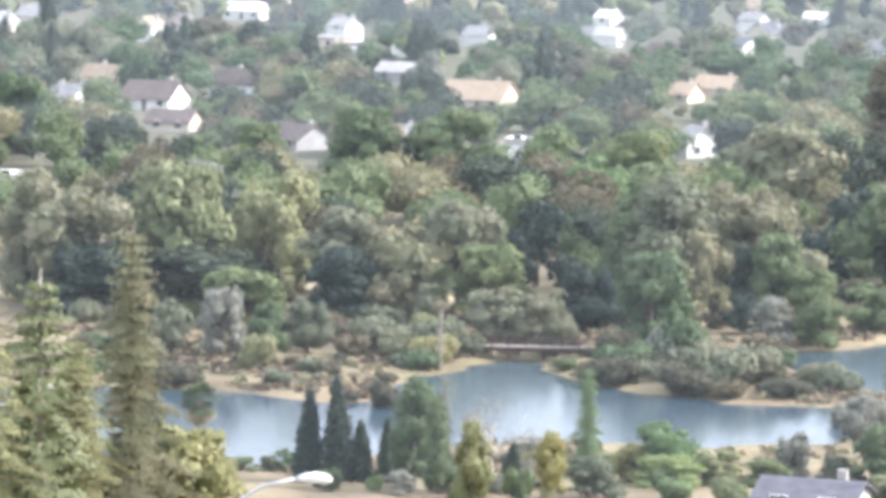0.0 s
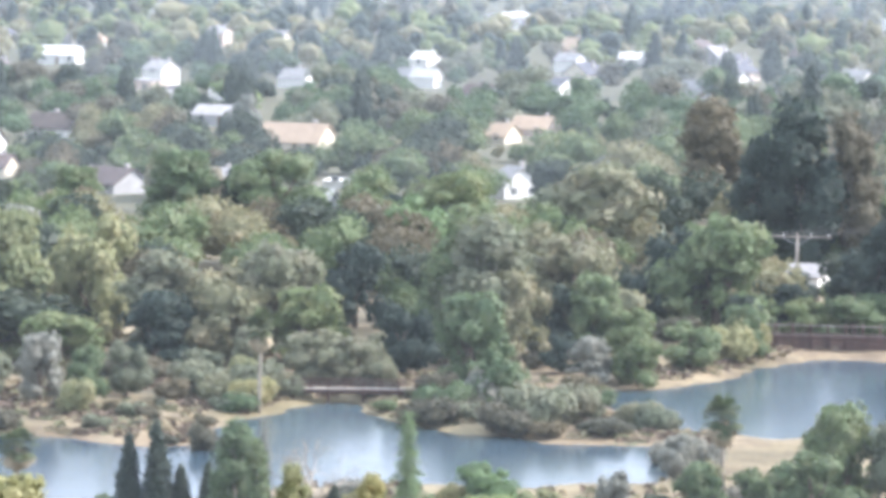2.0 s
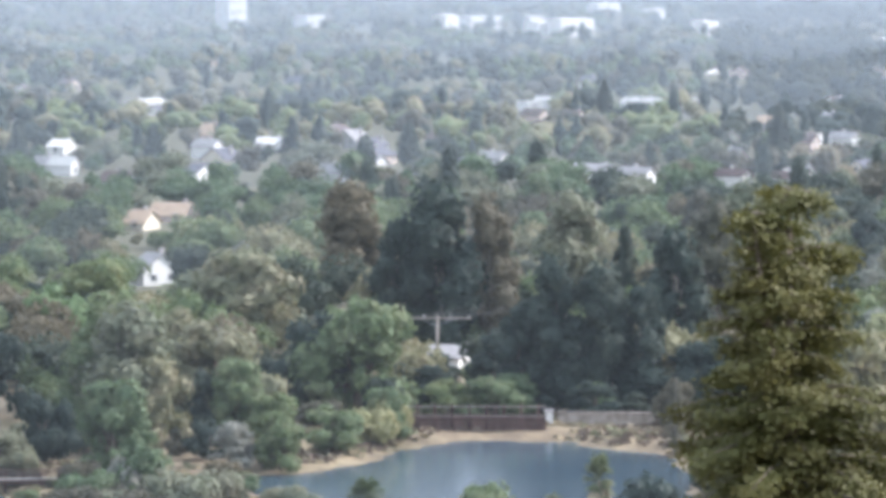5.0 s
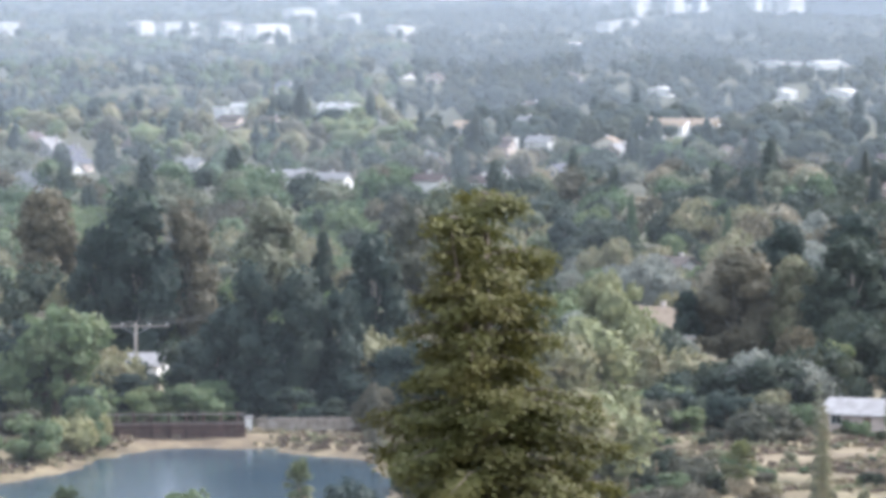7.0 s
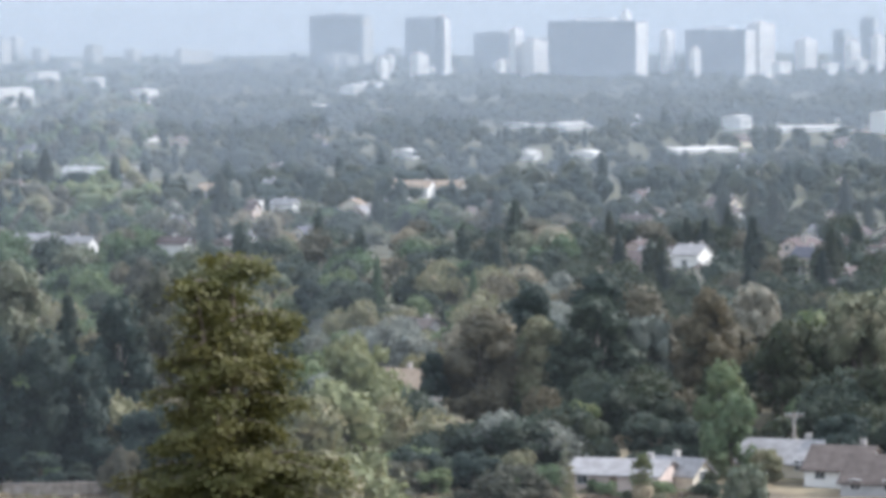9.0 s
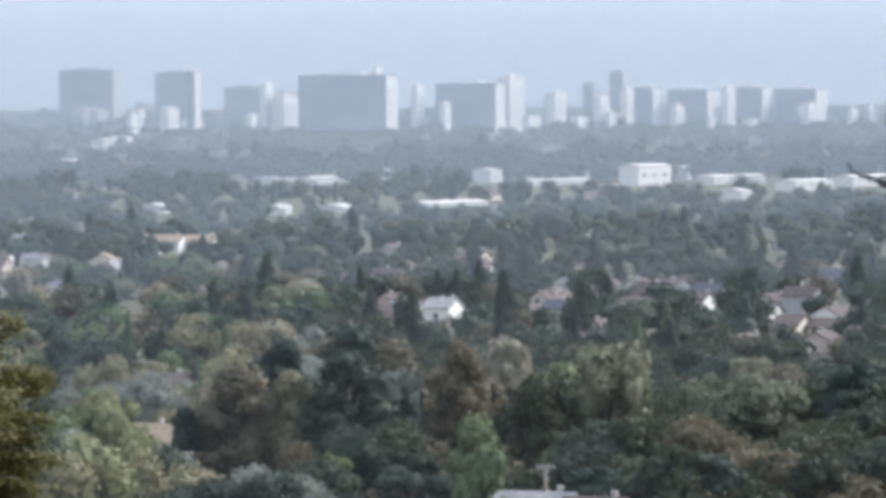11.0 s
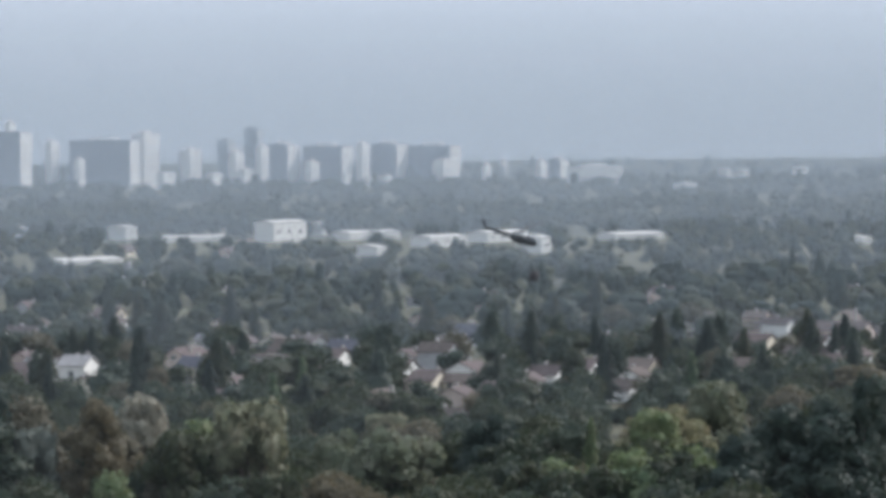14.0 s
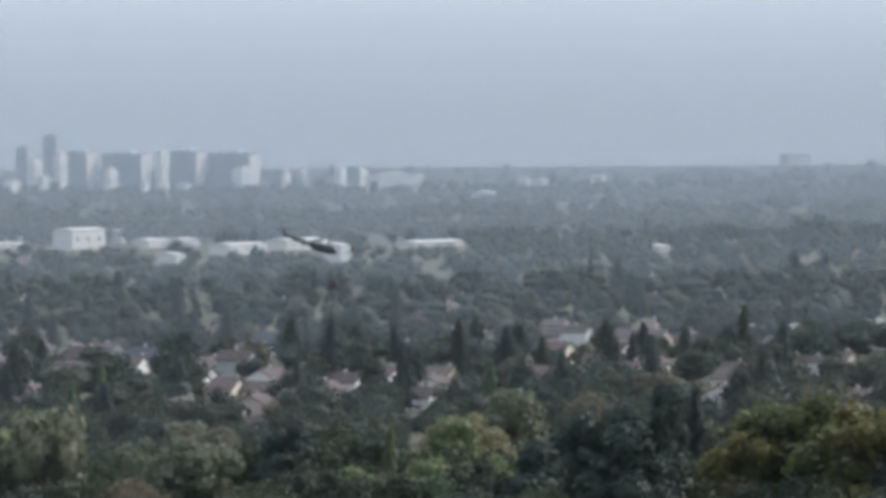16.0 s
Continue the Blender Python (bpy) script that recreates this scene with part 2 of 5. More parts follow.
def mesh_from(name, verts, faces, mat):
    me = bpy.data.meshes.new(name)
    me.from_pydata(verts, [], faces)
    me.materials.append(mat)
    me.update()
    return me


def ground_sheet():
    """One sheet from behind the hill to the horizon; finer round the lake."""
    az = np.concatenate([np.linspace(-170, -40, 27), np.arange(-30, -9, 1.5), np.arange(-8, 12.5, 0.14), np.arange(13, 45, 1.0), np.linspace(50, 189, 30)])
    rr = np.concatenate([[3], np.arange(15, 370, 15), np.arange(378, 560, 2.0), np.arange(570, 1000, 20), np.arange(1050, 4951, 130), [4950]])
    a, r = np.meshgrid(np.radians(az), rr)
    x, y = r * np.sin(a), r * np.cos(a)
    z = ground_z(x.ravel(), y.ravel())
    v = np.stack([x.ravel(), y.ravel(), z], 1)
    na, f = len(az), []
    for i in range(len(rr) - 1):
        for j in range(na):
            k = (j + 1) % na
            f.append((i * na + j, i * na + k, (i + 1) * na + k, (i + 1) * na + j))
    f.append(tuple(range(na))[::-1])
    me = mesh_from("ground", v.tolist(), f, ground_material())
    for poly in me.polygons:
        poly.use_smooth = True
    return tagged(new("ground", me), "dry straw-coloured grassy ground sloping down to a plain", "ground", kind="structure")


ground_sheet()
wv, wf = [], []
for i in range(41):
    for j in range(21):
        wv.append(tuple(at(-9 + i * 0.52, 385 + j * 7.6)))
for i in range(40):
    for j in range(20):
        k = i * 21 + j
        wf.append((k, k + 1, k + 22, k + 21))
tagged(new("water", mesh_from("water", wv, wf, water_material())), "calm blue-grey lake water with faint ripples", "lake", kind="structure")

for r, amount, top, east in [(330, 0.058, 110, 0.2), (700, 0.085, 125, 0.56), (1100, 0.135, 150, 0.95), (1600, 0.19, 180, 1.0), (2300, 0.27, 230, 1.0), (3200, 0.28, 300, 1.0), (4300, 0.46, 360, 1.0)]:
    # added flat sheets imitate haze; each leans back to catch sun and sky
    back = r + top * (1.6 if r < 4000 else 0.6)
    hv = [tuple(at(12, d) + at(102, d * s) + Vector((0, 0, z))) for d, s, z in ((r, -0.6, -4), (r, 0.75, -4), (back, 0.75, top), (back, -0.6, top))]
    veil = new("haze", mesh_from("haze", hv, [(0, 1, 2, 3)], haze_material("haze_sheet", amount, top, east)))
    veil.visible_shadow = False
    tagged(veil, "flat translucent sheet standing in for pale blue valley haze", "haze", kind="structure")


# ---- building helpers ----
def part(name, me, parent, label=""):
    ob = new(name, me)
    ob.parent = parent
    return tagged(ob, label)


class Shell:
    """Collects boxes, tubes, leaves and lumps into one mesh."""

    def __init__(self):
        self.v, self.f = [], []

    def add(self, verts, faces):
        k = len(self.v)
        self.v += [tuple(p) for p in verts]
        self.f += [tuple(i + k for i in q) for q in faces]
        return self

    def box(self, x0, x1, y0, y1, z0, z1, m=None):
        pts = [Vector((x, y, z)) for z in (z0, z1) for x, y in ((x0, y0), (x1, y0), (x1, y1), (x0, y1))]
        if m is not None:
            pts = [m @ p for p in pts]
        return self.add(pts, [(3, 2, 1, 0), (4, 5, 6, 7), (0, 1, 5, 4), (1, 2, 6, 5), (2, 3, 7, 6), (3, 0, 4, 7)])

    def prism(self, outline, y0, y1):
        """An outline in x and z, drawn out along y."""
        n = len(outline)
        pts = [(x, y0, z) for x, z in outline] + [(x, y1, z) for x, z in outline]
        return self.add(pts, [tuple(range(n)), tuple(range(2 * n - 1, n - 1, -1))] + [((i + 1) % n, i, n + i, n + (i + 1) % n) for i in range(n)])

    def tube(self, path, radii, n=7):
        pts, faces = [], []
        for k, p in enumerate(path):
            d = (Vector(path[min(k + 1, len(path) - 1)]) - Vector(path[max(k - 1, 0)])).normalized()
            s = d.cross(Vector((0, 0, 1)) if abs(d.z) < 0.95 else Vector((1, 0, 0))).normalized()
            u = s.cross(d)
            pts += [Vector(p) + radii[k] * (math.cos(6.2832 * i / n) * s + math.sin(6.2832 * i / n) * u) for i in range(n)]
        for k in range(len(path) - 1):
            faces += [(k * n + i, k * n + (i + 1) % n, (k + 1) * n + (i + 1) % n, (k + 1) * n + i) for i in range(n)]
        faces += [tuple(range(n))[::-1], tuple(range((len(path) - 1) * n, len(path) * n))]
        return self.add(pts, faces)

    def mesh(self, name, mat, smooth=False):
        me = mesh_from(name, self.v, self.f, mat)
        if smooth:
            me.polygons.foreach_set("use_smooth", [True] * len(me.polygons))
        return me


def ico(level):
    bm = bmesh.new()
    bmesh.ops.create_icosphere(bm, subdivisions=level, radius=1)
    v, f = np.array([p.co[:] for p in bm.verts]), [[q.index for q in g.verts] for g in bm.faces]
    bm.free()
    return v, f


ICO1, ICO2 = ico(1), ico(2)


def foliage(shell, lobes, size, cover, rng, core=0.8, ball=ICO2):
    """Leaf clumps over the skins of lobes, round lumpy dark hearts."""
    for c, rad in lobes:
        c, rad = np.array(c), np.array(rad)
        lump = 1 + 0.18 * np.sin(ball[0] @ rng.normal(0, 3, 3) + rng.uniform(0, 6))[:, None]
        shell.add((c + ball[0] * rad * core * lump).tolist(), ball[1])
        n = int(cover * 4 * math.pi * float(np.prod(rad)) ** (2 / 3) / size ** 2)
        d = rng.normal(size=(n, 3))
        d /= np.linalg.norm(d, axis=1)[:, None]
        p = c + d * rad * rng.uniform(0.78, 1.16, (n, 1))
        nn = d + rng.normal(0, 0.36, (n, 3))
        nn /= np.linalg.norm(nn, axis=1)[:, None]
        a = np.cross(nn, rng.normal(size=(n, 3)))
        a /= np.linalg.norm(a, axis=1)[:, None] + 1e-9
        b = np.cross(nn, a)
        s = size * rng.uniform(0.55, 1.25, (n, 1))
        q = np.stack([p + a * s, p + b * s * 0.7 + nn * s * 0.15, p - a * s, p - b * s * 0.7 + nn * s * 0.15], 1).reshape(-1, 3)
        shell.add(q.tolist(), [(4 * i, 4 * i + 1, 4 * i + 2, 4 * i + 3) for i in range(n)])


def limbs(shell, start, targets, r0, rng):
    for t in targets:
        a, b = Vector(start), Vector(t)
        mid = a.lerp(b, 0.5) + Vector(rng.normal(0, 0.25, 3))
        mid.z -= 0.06 * (b - a).length
        shell.tube([a, mid, b], [r0, r0 * 0.6, r0 * 0.2], 5)


def broadleaf(tone, seed, tall=False):
    """A round oak-like crown, or a taller uneven gum. 12 m (20 m) high and 12 m (11 m) across."""
    rng = np.random.default_rng(seed)
    top = new("tree")
    lobes = []
    if tall:
        for k in range(26):
            z = 2.2 + 16 * (k + rng.uniform(0, 1)) / 26
            spread = 3.6 * math.sin(math.pi * min(1, (z + 2.0) / 21.5)) ** 0.6
            a, q = rng.uniform(0, 6.28), rng.uniform(0.25, 1) ** 0.6
            s = rng.uniform(1.0, 2.4)
            lobes.append(((spread * q * math.cos(a), spread * q * math.sin(a), z), (s, s, s * rng.uniform(0.9, 1.4))))
        h, r = 15.0, 0.42
    else:
        for k in range(27):
            a, z = rng.uniform(0, 6.28), rng.uniform(1.6, 10.2)
            spread = 4.9 * math.sqrt(max(0.05, 1 - ((z - 4.0) / 6.8) ** 2)) * rng.uniform(0.35, 1.0)
            s = rng.uniform(0.9, 2.3)
            lobes.append(((spread * math.cos(a), spread * math.sin(a), z), (s * rng.uniform(0.8, 1.3), s * rng.uniform(0.8, 1.3), s * rng.uniform(0.7, 1.1))))
        h, r = 7.0, 0.45
    sh = Shell()
    sh.tube([(0, 0, -0.6), (0.1, 0, h * 0.3), (-0.15, 0.1, h * 0.65), (0.1, 0, h)], [r * 1.3, r, r * 0.7, r * 0.3], 8)
    limbs(sh, (0, 0, h * 0.4), [l[0] for l in lobes[::2]], r * 0.45, rng)
    part("trunk", sh.mesh("trunk", PALE_BARK if tall else BARK, True), top)
    sh = Shell()
    foliage(sh, lobes, 0.46, 0.62, rng, 0.74, ICO2)
    part("crown", sh.mesh("crown", LEAF[tone]), top)
    return top, (20.0, 11.0) if tall else (12.0, 12.0)


def bush(tone, seed):
    rng = np.random.default_rng(seed)
    top, sh = new("bush"), Shell()
    lobes = [((1.3 * math.cos(k * 1.05) * rng.uniform(0.5, 1.1), 1.3 * math.sin(k * 1.05) * rng.uniform(0.5, 1.1), rng.uniform(0.7, 2.1)), (0.95, 0.95, rng.uniform(0.7, 1.0))) for k in range(8)]
    foliage(sh, lobes, 0.24, 0.8, rng, 0.8, ICO1)
    part("crown", sh.mesh("crown", LEAF[tone]), top)
    sh = Shell()
    limbs(sh, (0, 0, -0.2), [l[0] for l in lobes], 0.07, rng)
    part("stem", sh.mesh("stem", BARK, True), top)
    return top, (3.0, 4.4)


def conifer(tone, seed, sparse=False, fine=False):
    """A cedar with whorls of drooping boughs, 20 m high and 9 m across."""
    rng = np.random.default_rng(seed)
    top, tr, lf = new("conifer_tree"), Shell(), Shell()
    tr.tube([(0, 0, -0.8), (0, 0, 6), (0.08, 0, 13), (0, 0, 20)], [0.5, 0.36, 0.2, 0.03], 8)
    layers, ring = (17, 6) if sparse else (27, 7) if fine else (24, 8)
    dense, leaf = (60, 0.12) if fine else (24, 0.26) if sparse else (6, 1.0)
    for k in range(layers):
        z = 1.8 + 17.9 * (k / layers) ** 0.92
        reach = 4.7 * (1 - (z / 20.4)) ** (1.0 if fine else 0.75)
        for j in range(ring):
            a = k * 1.9 + j * 6.2832 / ring + rng.uniform(-0.35, 0.35)
            ln = reach * rng.uniform(0.3 if fine else 0.45, 1.2)
            tip = Vector((ln * math.cos(a), ln * math.sin(a), z - ln * rng.uniform(0.05, 0.32)))
            mid = Vector((0.5 * tip.x, 0.5 * tip.y, z + 0.08 * ln))
            tr.tube([(0, 0, z), mid, tip], [0.06, 0.04, 0.015], 4)
            n = max(3, int(ln * dense))
            for i in range(n):
                u = 0.12 + 0.88 * (i + rng.uniform(0.2, 1)) / n
                p = Vector((0, 0, z)).lerp(mid, u * 2) if u < 0.5 else mid.lerp(tip, u * 2 - 1)
                wide = 0.30 + 0.4 * (1 - u)
                p = p + Vector((-math.sin(a), math.cos(a), 0)) * rng.normal(0, wide * (0.8 if fine or sparse else 0.2)) + Vector((0, 0, rng.normal(0, 0.1)))
                side = Vector((-math.sin(a), math.cos(a), rng.normal(0, 0.3))) * wide * leaf * rng.uniform(0.7, 1.3)
                out = Vector((math.cos(a), math.sin(a), rng.normal(-0.4, 0.3))) * rng.uniform(0.3, 0.55) * leaf
                drop = Vector((0, 0, -rng.uniform(0.15, 0.6))) * leaf
                lf.add([p + side + drop * 0.6, p + out + drop, p - side + drop * 0.6, p - out * 0.5 + Vector((0, 0, 0.12))], [(0, 1, 2, 3)])
                lf.add([p + out * 0.3 + drop * 1.5, p + side * 0.5, p - out * 0.4 + drop * 0.4, p - side * 0.3 + drop], [(0, 1, 2, 3)])
    part("trunk", tr.mesh("trunk", PALE_BARK if sparse else BARK, True), top)
    part("crown", lf.mesh("crown", LEAF[tone]), top)
    return top, (20.0, 9.0)


def great_cedar(tone, seed):
    """An old broad cedar: a trunk forking near the top, layered feathery sprays and gaps; 20 m high and 9 m across."""
    rng = np.random.default_rng(seed)
    top, tr = new("conifer_tree"), Shell()
    stems = [[(0, 0, -0.8), (0.1, 0, 6), (0.0, 0.1, 13), (-0.1, 0, 19.6)], [(0, 0.1, 12.5), (-0.8, 0, 15.2), (-1.35, -0.1, 18.9)], [(0, 0, 11.5), (0.7, 0.3, 14.0), (0.95, 0.2, 17.6)]]
    for path, r in zip(stems, (0.42, 0.16, 0.15)):
        tr.tube(path, [r * (1 - 0.93 * k / (len(path) - 1)) for k in range(len(path))], 8)
    quads = []
    for k in range(190):
        u = (k + rng.uniform(0, 1)) / 190
        z = 2.0 + 17.9 * u
        stem = stems[0] if z < 13 or rng.random() < 0.45 else stems[1 + k % 2]
        zs = [q[2] for q in stem]
        z0 = min(z, zs[-1])
        foot = np.array([np.interp(z0, zs, [q[0] for q in stem]), np.interp(z0, zs, [q[1] for q in stem]), z0])
        a = k * 2.4 + rng.uniform(-0.5, 0.5)
        ln = 4.6 * ((21.0 - z) / 20.6) ** 0.62 * rng.uniform(0.5, 1.08) * (1.0 if stem is stems[0] else 0.62)
        way, side = np.array([math.cos(a), math.sin(a), 0]), np.array([-math.sin(a), math.cos(a), 0])
        sag, lift = rng.uniform(0.04, 0.24), rng.uniform(0.0, 0.16)
        mid, tip = foot + way * ln * 0.5 + [0, 0, lift * ln], foot + way * ln + [0, 0, (lift - sag) * ln]
        tr.tube([tuple(foot), tuple(mid), tuple(tip)], [0.055, 0.035, 0.012], 4)
        n = int(ln * 290)
        t = rng.uniform(0.12, 1.0, n) ** 0.8
        p = np.where((t < 0.5)[:, None], foot + (mid - foot) * (t * 2)[:, None], mid + (tip - mid) * (t * 2 - 1)[:, None])
        p = p + side * (rng.normal(0, 0.34, n) * (1.15 - 0.6 * t))[:, None] + way * rng.normal(0, 0.12, (n, 1))
        p[:, 2] += rng.normal(0, 0.07, n) - np.abs(rng.normal(0, 0.26, n))
        nn = way * 0.7 + np.array([0, 0, 0.55]) + rng.normal(0, 0.4, (n, 3))
        nn /= np.linalg.norm(nn, axis=1)[:, None]
        e = np.cross(nn, rng.normal(size=(n, 3)))
        e /= np.linalg.norm(e, axis=1)[:, None] + 1e-9
        f = np.cross(nn, e)
        s = rng.uniform(0.035, 0.09, (n, 1))
        quads.append(np.stack([p + e * s, p + f * s * 0.8, p - e * s, p - f * s * 0.8 - [0, 0, 0.05]], 1).reshape(-1, 3))
    q = np.concatenate(quads)
    part("trunk", tr.mesh("trunk", BARK, True), top)
    part("crown", mesh_from("crown", q.tolist(), np.arange(len(q)).reshape(-1, 4).tolist(), LEAF[tone]), top)
    return top, (20.0, 9.0)


def cypress(tone, seed):
    """A slim Italian cypress, 10 m high and 2 m across."""
    rng = np.random.default_rng(seed)
    top, tr, lf = new("cypress_tree"), Shell(), Shell()
    tr.tube([(0, 0, -0.6), (0, 0, 1.5), (0, 0, 9)], [0.18, 0.14, 0.03], 6)
    lobes = []
    for k in range(15):
        z = 0.7 + k * 0.62
        s = 0.92 * math.sin(math.pi * min(1.0, 0.14 + 0.86 * ((10.1 - z) / 9.6)) * 0.5) ** 1.1
        lobes.append(((rng.normal(0, 0.06), rng.normal(0, 0.06), z), (s, s, 0.75)))
    foliage(lf, lobes, 0.17, 0.8, rng, 0.85, ICO1)
    part("trunk", tr.mesh("trunk", BARK, True), top)
    part("crown", lf.mesh("crown", LEAF[tone]), top)
    return top, (10.0, 2.0)


def palm(tone, seed, ragged=False):
    """A fan palm, 8.4 m high with a 4 m head of fronds over a skirt of dead ones."""
    rng = np.random.default_rng(seed)
    top, tr = new("palm_tree"), Shell()
    tr.tube([(0, 0, -0.5), (0.05, 0, 2.5), (0.12, 0.05, 5), (0.1, 0, 6.6)], [0.3, 0.2, 0.17, 0.2], 8)
    part("trunk", tr.mesh("trunk", PALE_BARK, True), top)
    for name, mat, count, lo, hi in (("frond_head", FROND, 46, -0.75, 1.4), ("dead_skirt", DRY_FROND, 44 if not ragged else 60, -1.45, -0.6)):
        sh = Shell()
        for k in range(count):
            a, e = k * 2.4 + rng.uniform(-0.3, 0.3), rng.uniform(lo, hi)
            d, ln = Vector((math.cos(a) * math.cos(e), math.sin(a) * math.cos(e), math.sin(e))), rng.uniform(0.8, 1.15)
            hub, base = Vector((0.1, 0, 6.6)) + d * ln, Vector((0.1, 0, 6.5))
            sh.tube([base, hub], [0.03, 0.02], 4)
            s = d.cross(Vector((0, 0, 1))).normalized()
            u = s.cross(d).normalized()
            for j in range(9):
                b = (j - 4) * 0.33
                w = (d * math.cos(b) + s * math.sin(b)).normalized() * rng.uniform(0.75, 1.05)
                side = w.cross(u).normalized() * 0.09
                sag = Vector((0, 0, -0.22 - 0.1 * abs(j - 4) / 4))
                sh.add([hub + side, hub + w * 0.6 + side + sag * 0.25, hub + w + sag, hub + w * 0.6 - side + sag * 0.25, hub - side], [(0, 1, 2, 3, 4)])
        part(name, sh.mesh(name, mat), top, "bleached hanging dead fronds" if mat is DRY_FROND else "")
    return top, (8.4, 4.0)


def bare_tree(tone, seed):
    """A grey leafless tree with forking twigs, 10 m high and 9 m across."""
    rng = np.random.default_rng(seed)
    top, tr, tw = new("bare_tree"), Shell(), Shell()

    def grow(p, d, ln, r, depth):
        q = p + d * ln
        (tr if depth < 2 else tw).tube([p, p.lerp(q, 0.5) + Vector(rng.normal(0, 0.06 * ln, 3)), q], [r, r * 0.8, r * 0.6], 5 if depth < 3 else 3)
        if depth < 5:
            for _ in range(3 if depth else 5):
                e = (d + Vector(rng.normal(0, 0.55, 3)) + Vector((0, 0, 0.12))).normalized()
                grow(q, e, ln * rng.uniform(0.62, 0.82), r * 0.55, depth + 1)

    grow(Vector((0, 0, -0.3)), Vector((0, 0, 1)), 2.8, 0.26, 0)
    part("trunk", tr.mesh("trunk", PALE_BARK, True), top)
    part("twig_crown", tw.mesh("twig_crown", PALE_BARK), top)
    return top, (9.5, 9.0)


MAKERS = {
    "oak": (lambda t, s: broadleaf(t, s), "tree", "rounded broadleaf tree with an uneven {} crown"),
    "gum": (lambda t, s: broadleaf(t, s, True), "tree", "tall uneven gum tree with {} leaf clumps"),
    "bush": (bush, "bush", "low rounded {} bush growing on the bank"),
    "cedar": (lambda t, s: conifer(t, s), "conifer", "tall cedar with drooping {} boughs"),
    "grand": (lambda t, s: conifer(t, s, False, True), "conifer", "large feathery cedar with drooping {} boughs"),
    "great": (great_cedar, "conifer", "old broad cedar with layered feathery {} sprays and a forked trunk"),
    "thin": (lambda t, s: conifer(t, s, True), "conifer", "thin sparse conifer with a pale trunk and {} needles"),
    "cypress": (cypress, "cypress", "slim pointed {} Italian cypress"),
    "palm": (lambda t, s: palm(t, s), "palm", "fan palm with a skirt of dead fronds on a thin trunk"),
    "ragged": (lambda t, s: palm(t, s, True), "palm", "ragged fan palm with many bleached hanging fronds"),
    "bare": (bare_tree, "tree", "bare grey tree with a tangle of thin twigs"),
}
TONES = {"green": "mid-green", "fresh": "bright green", "dark": "dark blue-green", "olive": "olive-green", "yellow": "yellow-green", "brown": "brownish", "grey": "grey-green", "gold": "golden-green", "deep": "backlit dark green"}
grown, planted = {}, 0


def plant(kind, tone, az, r, high, wide, z=None):
    """A tree or bush of that height and width, by bearing and distance."""
    global planted
    planted += 1
    variant = 0 if kind in ("grand", "great", "thin") else planted % (3 if kind in ("oak", "gum") else 2)
    p = at(az, r)
    p.z = height_at(p) if z is None else z
    key = (kind, tone, variant)
    turn = Matrix.Translation(p) @ Matrix.Rotation(planted * 2.4, 4, "Z")
    if key not in grown:
        ob, size = MAKERS[kind][0](tone, 11 + variant * 7 + len(kind))
        s = Vector((wide / size[1], wide / size[1], high / size[0]))
        ob.matrix_basis = turn @ Matrix.Diagonal((*s, 1))
        tagged(ob, MAKERS[kind][2].format(TONES[tone]), MAKERS[kind][1], "bushes on the banks" if kind == "bush" else "trees of the valley")
        grown[key] = ob, size
        return ob
    ob, size = grown[key]
    s = Vector((wide / size[1], wide / size[1], high / size[0]))
    return copy_thing(ob, turn @ Matrix.Diagonal((*(a / b for a, b in zip(s, ob.scale)), 1)))


# ---- houses ----
HOUSES = []


